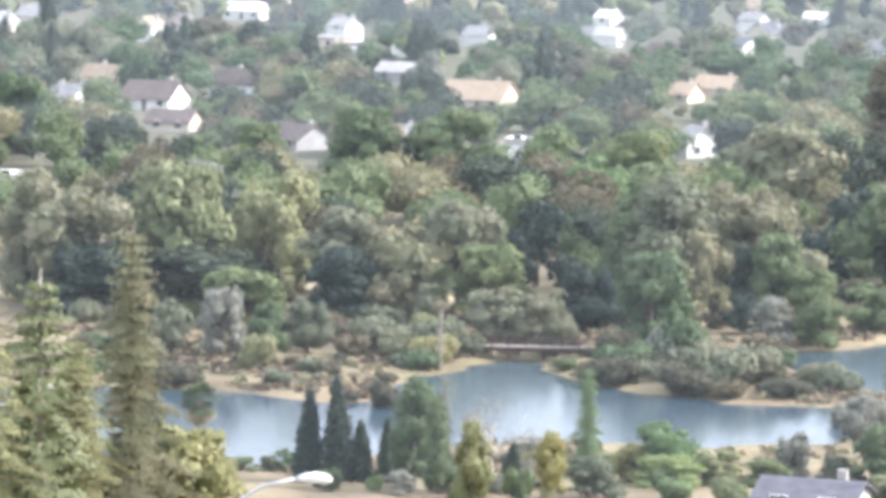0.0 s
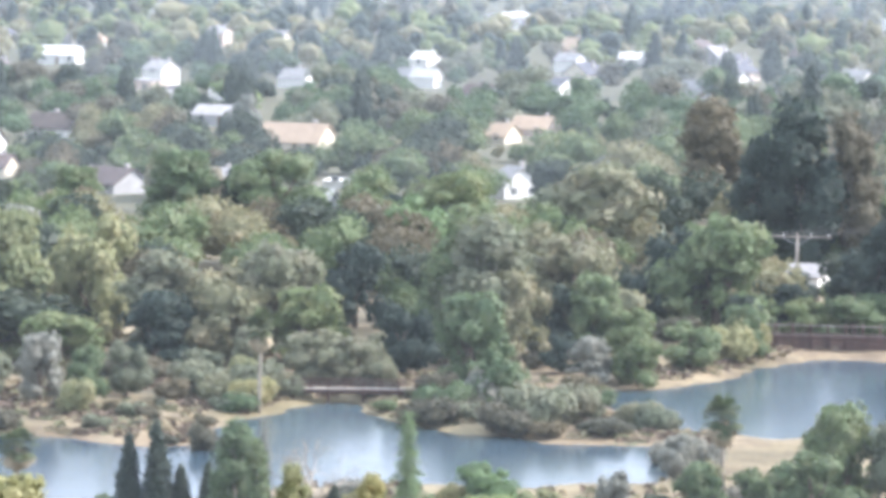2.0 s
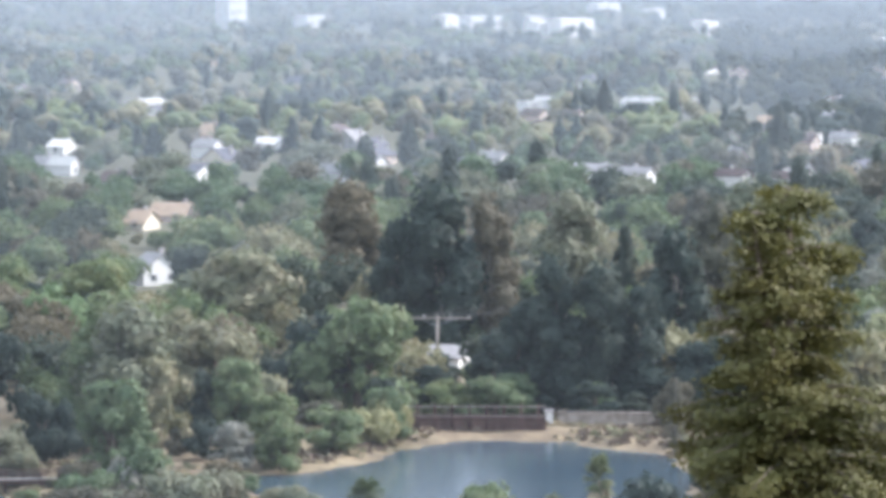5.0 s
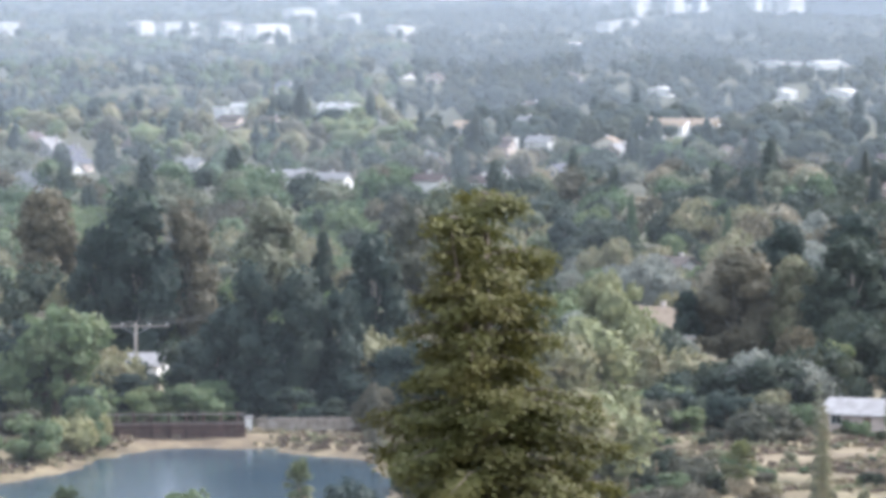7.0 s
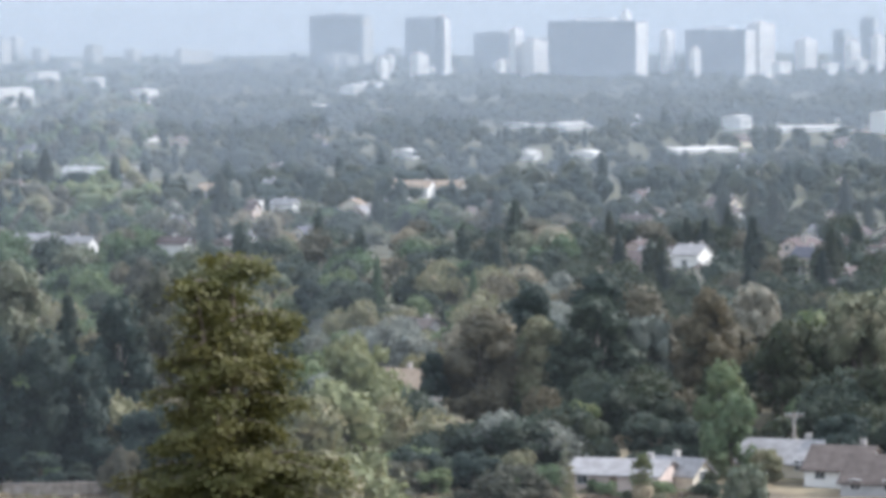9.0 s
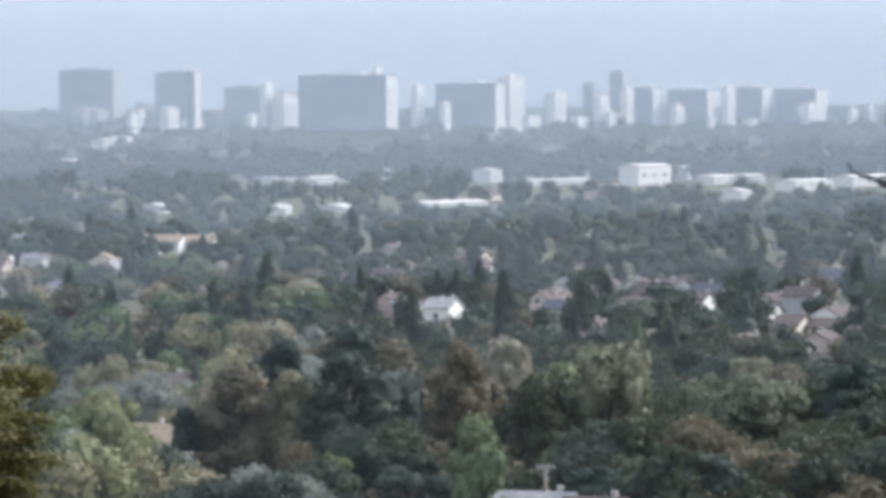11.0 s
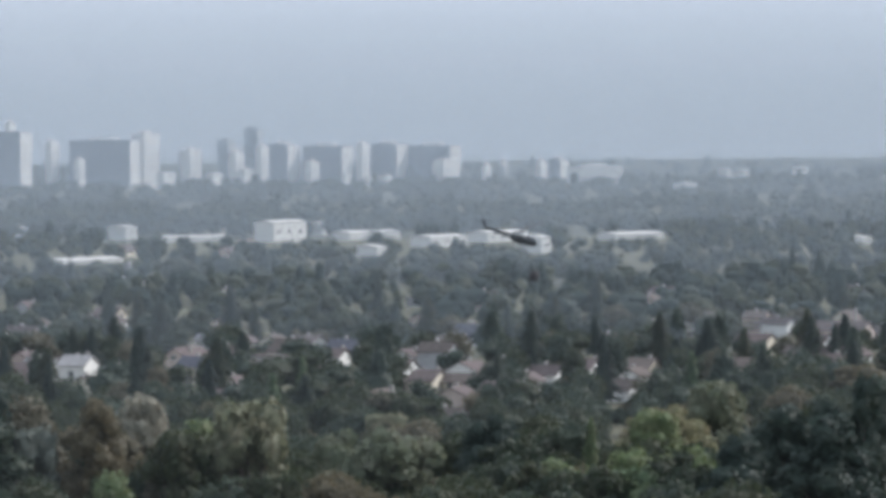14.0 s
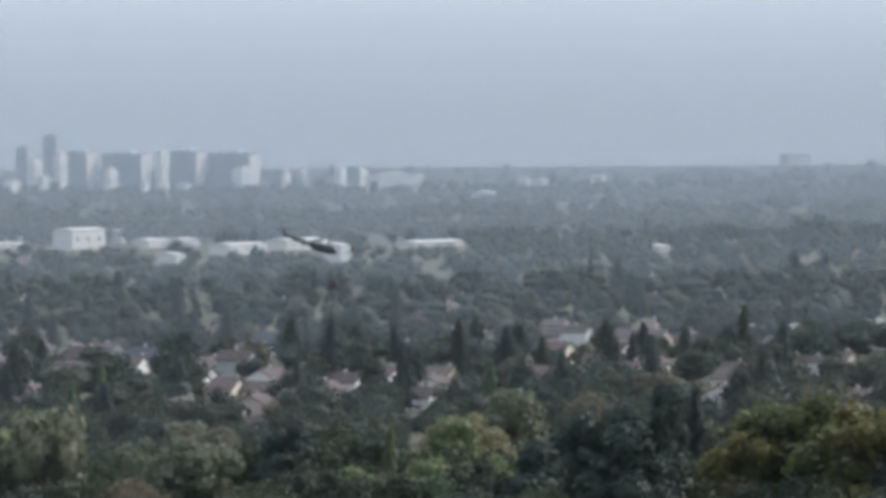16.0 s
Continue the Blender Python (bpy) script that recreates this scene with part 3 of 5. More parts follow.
def house_thing(style, wall, roof, w, d, h, rise, seed):
    """A house whose front looks along -y: gable to the front, or ridge along the front, or a flat roof."""
    top, t = new("house"), 0.25
    sh = Shell()
    for x0, x1, y0, y1 in ((-w / 2, w / 2, -d / 2, -d / 2 + t), (-w / 2, w / 2, d / 2 - t, d / 2), (-w / 2, -w / 2 + t, -d / 2 + t, d / 2 - t), (w / 2 - t, w / 2, -d / 2 + t, d / 2 - t)):
        sh.box(x0, x1, y0, y1, -1.0, h)
    if style == "gable":
        for y in (-d / 2, d / 2 - t):
            sh.prism([(-w / 2, h), (w / 2, h), (0, h + rise)], y, y + t)
    elif style == "ridge":
        k = Shell().prism([(-d / 2, h), (d / 2, h), (0, h + rise)], -w / 2, -w / 2 + t)
        k.prism([(-d / 2, h), (d / 2, h), (0, h + rise)], w / 2 - t, w / 2)
        sh.add([(y, x, z) for x, y, z in k.v], [q[::-1] for q in k.f])
    part("wall", sh.mesh("wall", WALL[wall]), top)
    sh, o = Shell(), 0.45
    if style == "gable":
        for s in (-1, 1):
            sh.prism([(0, h + rise), (s * (w / 2 + o), h - o * rise * 2 / w), (s * (w / 2 + o), h + 0.2 - o * rise * 2 / w), (0, h + rise + 0.22)][::s], -d / 2 - o, d / 2 + o)
    elif style == "ridge":
        k = Shell()
        for s in (-1, 1):
            k.prism([(0, h + rise), (s * (d / 2 + o), h - o * rise * 2 / d), (s * (d / 2 + o), h + 0.2 - o * rise * 2 / d), (0, h + rise + 0.22)][::s], -w / 2 - o, w / 2 + o)
        sh.add([(y, x, z) for x, y, z in k.v], [q[::-1] for q in k.f])
    else:
        sh.box(-w / 2 - 0.3, w / 2 + 0.3, -d / 2 - 0.3, d / 2 + 0.3, h + 0.003, h + 0.35)
    part("roof", sh.mesh("roof", ROOF[roof]), top)
    rng = random.Random(seed)
    n = max(1, int(w / 3.6))
    for k in range(n):
        x = (k + 0.5) * w / n - w / 2 + rng.uniform(-0.3, 0.3)
        if k == n // 2 and n > 2:
            sh = Shell().box(x - 0.5, x + 0.5, -d / 2 - 0.06, -d / 2 + 0.04, 0, 2.1)
            part("door", sh.mesh("door", DOOR), top)
            continue
        for z in ((1.0,) if h < 4.2 else (1.0, 3.8)):
            ww, hh = 1.3, 1.2
            pane = part("window", Shell().box(x - ww / 2, x + ww / 2, -d / 2 - 0.03, -d / 2 + 0.03, z, z + hh).mesh("window", GLASS), top)
            fr = Shell()
            for x0, x1, z0, z1 in ((-ww / 2 - 0.1, ww / 2 + 0.1, z - 0.1, z), (-ww / 2 - 0.1, ww / 2 + 0.1, z + hh, z + hh + 0.1), (-ww / 2 - 0.1, -ww / 2, z, z + hh), (ww / 2, ww / 2 + 0.1, z, z + hh), (-0.03, 0.03, z, z + hh)):
                fr.box(x + x0, x + x1, -d / 2 - 0.08, -d / 2 + 0.02, z0, z1)
            part("frame", fr.mesh("frame", TRIM), pane)
    if style != "flat":
        c = Shell().box(w * 0.22, w * 0.22 + 0.8, d * 0.1, d * 0.1 + 0.7, h, h + rise + 0.9)
        part("chimney", c.mesh("chimney", CONCRETE), top)
    return top


built = {}
STYLE = {"gable": "gable-fronted", "ridge": "long-ridged", "flat": "low flat-topped"}


def house(az, r, w, h, style="ridge", wall="white", roof="brown", turn=0.0, deep=9.0, rise=None, open_front=90.0):
    """A house by bearing and distance; turn swings its front from the hill, in degrees."""
    if rise is None:
        rise = w * 0.36 if style == "gable" else deep * 0.25
    p = at(az, r)
    p.z = height_at(p)
    m = Matrix.Translation(p) @ Matrix.Rotation(radians(turn - az), 4, "Z")
    HOUSES.append((az, r, w, open_front))
    key = (style, wall, roof, round(w), round(h, 1), round(deep), round(rise, 1))
    if key in built:
        return copy_thing(built[key], m)
    ob = house_thing(style, wall, roof, w, deep, h, rise, len(built))
    ob.matrix_basis = m
    names = {"white": "white", "cream": "cream", "grey": "grey-sided", "pink": "pinkish"}
    tagged(ob, f"{names[wall]} {STYLE[style]} house with a {roof} roof among trees", "house", "houses of the suburb")
    built[key] = ob
    return ob


house(3.42, 780, 7.7, 3.1, 'gable', 'white', 'grey', 32, 5, None, 150)
house(0.46, 902, 14.4, 2.4, 'ridge', 'cream', 'tan', -25, 11, 3.6, 150)
house(-0.51, 996, 13.0, 2.4, 'ridge', 'grey', 'grey', -20, 10, 2.0, 90)
house(-3.93, 887, 11.2, 2.4, 'ridge', 'white', 'red', -25, 11, 3.4, 100)
house(-2.78, 945, 7.6, 2.3, 'gable', 'white', 'brown', 54, 12, 3.0, 150)
house(-2.04, 784, 12.0, 2.1, 'ridge', 'grey', 'red', -50, 9, 2.6, 90)
house(-3.67, 823, 8.8, 2.0, 'ridge', 'cream', 'red', -20, 9, 2.2, 150)
house(-5.17, 889, 5.0, 2.4, 'gable', 'white', 'grey', 54, 9, 2.4, 150)
house(-4.61, 952, 5.6, 2.8, 'gable', 'cream', 'tan', 54, 9, 2.6, 150)
house(-5.86, 700, 6.5, 1.3, 'flat', 'white', 'pale', -10, 9, 1, 150)
house(-0.62, 793, 6.3, 1.7, 'ridge', 'grey', 'grey', -20, 9, 2.2, 150)
house(1.03, 802, 4.7, 1.1, 'flat', 'white', 'pale', -10, 7, 1, 150)
house(0.76, 757, 3.4, 1.2, 'gable', 'white', 'pale', 54, 7, 1.6, 150)
house(3.14, 942, 8.8, 1.8, 'ridge', 'cream', 'tan', -25, 9, 2.6, 150)
house(3.68, 971, 9.1, 1.8, 'ridge', 'pink', 'tan', -25, 9, 2.6, 150)
house(0.48, 1174, 7.2, 2.8, 'gable', 'white', 'grey', 54, 9, 2.4, 150)
house(2.20, 1181, 4.1, 3.1, 'gable', 'white', 'pale', 54, 8, 2, 150)
house(2.18, 1313, 6.0, 2.5, 'ridge', 'white', 'pale', -30, 8, 2, 150)
house(4.14, 1290, 5.8, 3.4, 'gable', 'white', 'grey', 54, 8, 2, 150)
house(3.99, 1151, 4.0, 2.8, 'gable', 'white', 'grey', 54, 8, 2, 150)
house(2.01, 1188, 4.8, 2.9, 'gable', 'white', 'grey', 54, 8, 2, 150)
house(-2.72, 1306, 12.2, 2.8, 'ridge', 'white', 'pale', -20, 9, 2.4, 150)
house(4.98, 1330, 8.9, 2.5, 'ridge', 'white', 'pale', -30, 8, 2, 150)
house(5.85, 1149, 4.6, 2.8, 'gable', 'white', 'grey', 54, 8, 2, 150)
house(17.30, 546, 12.4, 2.2, 'ridge', 'pink', 'grey', -18, 10, 1.5, 60)
house(18.03, 548, 4.4, 1.9, 'gable', 'cream', 'grey', 54, 8, 1.8, 60)
house(19.48, 565, 11.3, 1.8, 'ridge', 'cream', 'grey', -18, 10, 2.6, 60)
house(20.28, 554, 8.1, 2.2, 'ridge', 'white', 'brown', -15, 10, 2.6, 60)
house(20.81, 542, 8.7, 1.9, 'ridge', 'grey', 'brown', -15, 10, 3, 60)
house(14.37, 670, 8.9, 2.7, 'gable', 'cream', 'tan', 54, 9, 3.0, 60)
house(14.43, 821, 10.9, 1.5, 'ridge', 'grey', 'brown', -35, 9, 2, 30)
house(7.10, 598, 3.5, 1.1, 'flat', 'white', 'pale', -20, 6, 1, 60)
house(7.45, 621, 5.8, 1.6, 'ridge', 'white', 'grey', -25, 8, 1.4, 40)
house(8.49, 1628, 6.5, 5.6, 'flat', 'white', 'pale', 30, 9, None, 45)
house(8.71, 1697, 3.6, 4.1, 'gable', 'white', 'pale', 54, 9, None, 45)
house(9.91, 1626, 5.6, 5.6, 'gable', 'white', 'pale', 54, 9, None, 45)
house(10.13, 1625, 6.5, 5.6, 'gable', 'white', 'pale', 54, 9, None, 45)
house(10.39, 1664, 5.3, 4.0, 'gable', 'white', 'pale', 54, 9, None, 45)
house(10.62, 1693, 5.0, 3.2, 'gable', 'white', 'pale', 54, 9, None, 45)
house(12.60, 1481, 4.0, 6.3, 'gable', 'white', 'grey', 54, 9, None, 45)
house(12.73, 1355, 4.3, 4.3, 'gable', 'white', 'grey', 54, 9, None, 45)
house(7.99, 1231, 4.3, 3.0, 'gable', 'white', 'grey', 54, 9, None, 45)
house(9.37, 1141, 10.6, 3.0, 'ridge', 'white', 'grey', -25, 9, None, 45)
house(9.94, 1084, 4.3, 5.8, 'gable', 'white', 'grey', 54, 9, None, 45)
house(14.14, 1505, 9.2, 3.6, 'gable', 'white', 'tan', 54, 9, None, 45)
house(14.52, 1506, 12.0, 4.0, 'ridge', 'white', 'tan', -25, 9, None, 45)
house(14.98, 1507, 12.1, 3.6, 'ridge', 'white', 'tan', -25, 9, None, 45)
house(11.24, 1106, 3.8, 4.4, 'gable', 'white', 'red', 54, 9, None, 45)
house(11.96, 1093, 3.5, 4.4, 'gable', 'white', 'red', 54, 9, None, 45)
house(17.77, 1077, 4.3, 2.9, 'gable', 'white', 'red', 54, 9, None, 45)
house(18.23, 1052, 7.0, 3.6, 'ridge', 'white', 'grey', -25, 9, None, 45)
house(18.77, 1018, 3.5, 3.5, 'gable', 'white', 'grey', 54, 9, None, 45)
house(23.17, 856, 5.0, 2.7, 'gable', 'white', 'brown', 54, 9, None, 45)
house(18.78, 1022, 3.5, 3.0, 'gable', 'white', 'grey', 54, 9, None, 45)
house(17.73, 1070, 4.3, 2.9, 'gable', 'white', 'grey', 54, 9, None, 45)
house(18.23, 1071, 4.3, 2.9, 'gable', 'white', 'grey', 54, 9, None, 45)
house(20.03, 1183, 4.1, 3.2, 'gable', 'white', 'grey', 54, 9, None, 45)
house(23.06, 691, 3.3, 0.9, 'flat', 'white', 'pale', 30, 9, None, 45)
house(27.38, 1129, 9.0, 3.9, 'ridge', 'cream', 'red', -25, 9, None, 45)
house(27.68, 1191, 4.1, 6.4, 'gable', 'white', 'red', 54, 9, None, 45)
house(28.17, 1118, 6.0, 4.2, 'gable', 'white', 'red', 54, 9, None, 45)
house(28.51, 1195, 17.5, 4.1, 'ridge', 'pink', 'red', -25, 9, None, 45)
house(27.30, 1024, 8.2, 3.0, 'ridge', 'cream', 'brown', -25, 9, None, 45)
house(28.52, 995, 4.0, 3.4, 'gable', 'white', 'brown', 54, 9, None, 45)
house(24.55, 1004, 5.4, 2.9, 'gable', 'white', 'red', 54, 9, None, 45)
house(24.90, 941, 2.8, 1.5, 'gable', 'white', 'brown', 54, 9, None, 45)
house(25.09, 1022, 6.0, 3.0, 'ridge', 'white', 'red', -25, 9, None, 45)
house(25.81, 1031, 8.2, 2.7, 'ridge', 'cream', 'brown', -25, 9, None, 45)
house(22.49, 1034, 9.7, 2.8, 'ridge', 'white', 'red', -25, 9, None, 45)
house(26.92, 1042, 3.3, 2.2, 'gable', 'white', 'red', 54, 9, None, 45)
house(25.80, 869, 2.8, 1.6, 'gable', 'white', 'brown', 54, 9, None, 45)
house(30.74, 1260, 4.0, 4.7, 'flat', 'white', 'pale', 30, 9, None, 45)
house(31.71, 1291, 6.9, 4.5, 'flat', 'cream', 'pale', 30, 9, None, 45)
house(30.13, 1257, 10.1, 2.7, 'ridge', 'white', 'grey', -25, 9, None, 45)
house(30.95, 1070, 3.7, 3.7, 'gable', 'white', 'brown', 54, 9, None, 45)
house(29.98, 1006, 14.8, 3.2, 'ridge', 'cream', 'brown', -25, 9, None, 45)
house(5.11, 345, 8.0, 1.9, 'ridge', 'grey', 'slate', -14, 7.0, 1.2, 10)

# far streets: houses in loose rows between the trees
rng = random.Random(5)
for k in range(128):
    az = rng.uniform(-8, 33)
    late = az > 15
    r = rng.uniform(1080, 1500) if rng.random() < (0.75 if late else 0.55) else rng.uniform(1500, 2300)
    if late and rng.random() < 0.5:
        az, r = rng.uniform(18, 31), rng.choice([900, 935, 975, 1020, 1070, 1120]) + rng.uniform(-10, 10)
    wall = rng.choice(["cream", "white", "cream", "pink", "grey"] if late else ["white", "grey", "cream", "white", "pink"])
    roof = rng.choice(["red", "brown", "brown", "red", "slate"]) if late else rng.choice(["grey", "brown", "red", "tan", "slate"])
    style = rng.choice(["gable", "ridge", "ridge", "gable", "flat"])
    w, h = rng.choice([(6, 2.8), (8, 3.0), (6, 4.6), (9, 2.8)])
    if style == "gable" and w > 9:
        w = 8
    house(az, r, w, h, style, wall, roof, rng.choice([-25, 60, -35, 52, 66]), 9.0, None, rng.uniform(8, 40) if late else rng.uniform(15, 80))

for k in range(88):
    az, r = rng.uniform(17, 32), rng.choice([930, 985, 1040, 1100, 1170, 1240, 1310]) + rng.uniform(-14, 14)
    house(az, r, rng.choice([5, 8]), rng.choice([2.4, 3.0]), rng.choice(["gable", "ridge", "ridge"]), rng.choice(["white", "cream", "white", "pink"]), rng.choice(["red", "brown", "red"]), rng.choice([62, -25, 68]), 7.0, 1.8, rng.uniform(5, 34))


# ---- lakeside works ----
def timber_weir(az0, az1, r, high):
    """A dark red-brown timber crib wall with two pale rails, on the lake's far bank."""
    p, q = at(az0, r), at(az1, r)
    top = new("timber_weir")
    ln = (q - p).length
    top.matrix_basis = Matrix.Translation((p.x, p.y, 0.2)) @ Matrix.Rotation(math.atan2(q.y - p.y, q.x - p.x), 4, "Z")
    board = Shell().box(0, ln, 0, 0.2, 0, high / 9 - 0.04).mesh("board", TIMBER)
    for k in range(8):
        ob = part("board", board, top)
        ob.location = (0, 0.03 * (k % 2), k * high / 9)
    post = Shell().box(-0.15, 0.15, -0.25, 0, -1.0, high + 0.9).mesh("post", TIMBER)
    for k in range(int(ln / 2.2) + 1):
        part("post", post, top).location = (min(ln, k * 2.2), 0, 0)
    rail = Shell().box(0, ln, -0.34, -0.26, 0, 0.14).mesh("rail", GREY_WOOD)
    for z in (high * 0.78, high + 0.55):
        part("rail", rail, top, "pale weathered rail").location = (0, 0, z)
    tagged(top, "dark red-brown timber weir wall with pale rails at the lake", "weir")


timber_weir(6.75, 8.73, 537, 2.9)


def block(name, az, r, w, d, h, mat, label, cat, lift=0.0, cap=None):
    top, p = new(name), at(az, r)
    top.matrix_basis = Matrix.Translation((p.x, p.y, height_at(p) - 0.3 + lift)) @ Matrix.Rotation(radians(-az), 4, "Z")
    part("body", Shell().box(-w / 2, w / 2, -d / 2, d / 2, 0, h + 0.3).mesh("body", mat), top)
    part("cap", Shell().prism([(-w / 2 - 0.15, h + 0.3), (w / 2 + 0.15, h + 0.3), (w / 2 + 0.1, h + 0.45), (-w / 2 - 0.1, h + 0.45)], -d / 2 - 0.15, d / 2 + 0.15).mesh("cap", cap or mat), top)
    return tagged(top, label, cat)


block("pump_house", 8.77, 543, 1.0, 1.4, 1.7, WALL["white"], "small white pump house on the bank beside the weir", "pump house", cap=ROOF["grey"])
block("lake_wall", 9.59, 543, 13.3, 0.5, 1.3, GREY_WOOD, "low weathered brown-grey wall along the lake bank", "wall")
block("long_wall", -0.25, 694, 17.6, 0.4, 2.3, WALL["white"], "long low white garden wall behind trees", "wall")
HOUSES.append((-0.26, 735, 18, 130))


def footbridge(az0, az1, r):
    """A low timber footbridge over the channel: deck planks, two handrails, posts and piles."""
    p, q = at(az0, r), at(az1, r)
    top, ln = new("footbridge"), (q - p).length
    top.matrix_basis = Matrix.Translation((p.x, p.y, 1.5)) @ Matrix.Rotation(math.atan2(q.y - p.y, q.x - p.x), 4, "Z")
    plank = Shell().box(0, 0.42, 0, 2.0, 0, 0.1).mesh("plank", GREY_WOOD)
    for k in range(int(ln / 0.46)):
        part("plank", plank, top).location = (k * 0.46, 0, 0.12)
    beam = Shell().box(0, ln, 0, 0.2, -0.3, 0.1).mesh("beam", TIMBER)
    rail = Shell().box(0, ln, 0, 0.09, 0, 0.1).mesh("handrail", TIMBER)
    post = Shell().box(-0.06, 0.06, -0.06, 0.06, 0, 1.1).mesh("post", TIMBER)
    pile = Shell().tube([(0, 0, -3.0), (0, 0, -0.2)], [0.16, 0.16], 8).mesh("pile", TIMBER)
    for y in (0.02, 1.8):
        part("beam", beam, top).location = (0, y, 0)
        for z in (0.6, 1.1):
            part("handrail", rail, top).location = (0, y, z)
        for k in range(int(ln / 2.0) + 1):
            part("post", post, top).location = (k * 2.0, y + 0.05, 0.1)
        for k in range(int(ln / 4.0) + 1):
            part("pile", pile, top).location = (k * 4.0, y + 0.1, 0)
    tagged(top, "low weathered timber footbridge with handrails over a channel", "bridge")


footbridge(0.44, 2.44, 478)


def utility_pole(az, r, high, arm=7.0, wires=True):
    top, p = new("utility_pole"), at(az, r)
    p.z = height_at(p) - 0.4
    top.matrix_basis = Matrix.Translation(p) @ Matrix.Rotation(radians(-az), 4, "Z")
    high += 0.4
    part("pole", Shell().tube([(0, 0, 0), (0, 0, high)], [0.26, 0.18], 9).mesh("pole", POLE_WOOD, True), top)
    part("crossarm", Shell().box(-arm / 2, arm / 2, -0.32, -0.17, high - 0.55, high - 0.3).mesh("crossarm", POLE_WOOD), top)
    for s in (-1, 1):
        part("brace", Shell().tube([(0, -0.22, high - 1.6), (s * arm * 0.22, -0.24, high - 0.5)], [0.04, 0.04], 5).mesh("brace", METAL), top)
        for x in (0.46, 0.2):
            ins = Shell().tube([(s * arm * x, -0.24, high - 0.3), (s * arm * x, -0.24, high - 0.12), (s * arm * x, -0.24, high)], [0.05, 0.1, 0.05], 7)
            part("insulator", ins.mesh("insulator", TRIM), top)
            if wires:
                path = [(s * arm * x + u * 0.25 * 90 * 0.9, -0.24 + u * 90, high - 3.2 * (u * 2.4 - u * u * 2.4)) for u in np.linspace(0, 1, 9)]
                part("wire", Shell().tube(path, [0.03] * 9, 4).mesh("wire", WIRE), top)
    tagged(top, "weathered wooden utility pole with a wide crossarm and cables", "utility pole")


utility_pole(7.25, 590, 10.2, 9.4)
utility_pole(19.60, 570, 7.6, 2.4, False)
utility_pole(14.75, 620, 5.8, 1.8, False)


def street_lamp(az, r, head_z):
    """A cobra-head lamp on a curved arm, its pole on the slope below."""
    top, p = new("street_lamp"), at(az, r)
    g = height_at(p)
    top.matrix_basis = Matrix.Translation((p.x, p.y, g)) @ Matrix.Rotation(radians(-az), 4, "Z")
    h = head_z - g
    part("pole", Shell().tube([(-2.2, 0, -0.5), (-2.2, 0, h * 0.5), (-2.2, 0, h - 0.9)], [0.13, 0.1, 0.07], 9).mesh("pole", METAL, True), top)
    part("arm", Shell().tube([(-2.2, 0, h - 1.0), (-1.9, 0, h - 0.55), (-1.3, 0, h - 0.2), (-0.4, 0, h)], [0.06, 0.05, 0.045, 0.045], 8).mesh("arm", METAL, True), top)
    hd = Shell().tube([(-0.45, 0, h), (-0.25, 0, h + 0.02), (0.05, 0, h + 0.02), (0.35, 0, h - 0.01), (0.5, 0, h - 0.03)], [0.06, 0.12, 0.17, 0.15, 0.05], 10)
    head = part("head", hd.mesh("head", HELI_WHITE, True), top, "pale grey lamp head")
    part("lens", Shell().tube([(0.1, 0, h - 0.12), (0.1, 0, h - 0.22)], [0.14, 0.08], 10).mesh("lens", GLASS), head)
    tagged(top, "street lamp with a pale cobra head on a curved arm", "street lamp")


street_lamp(-1.71, 112, 42.7)


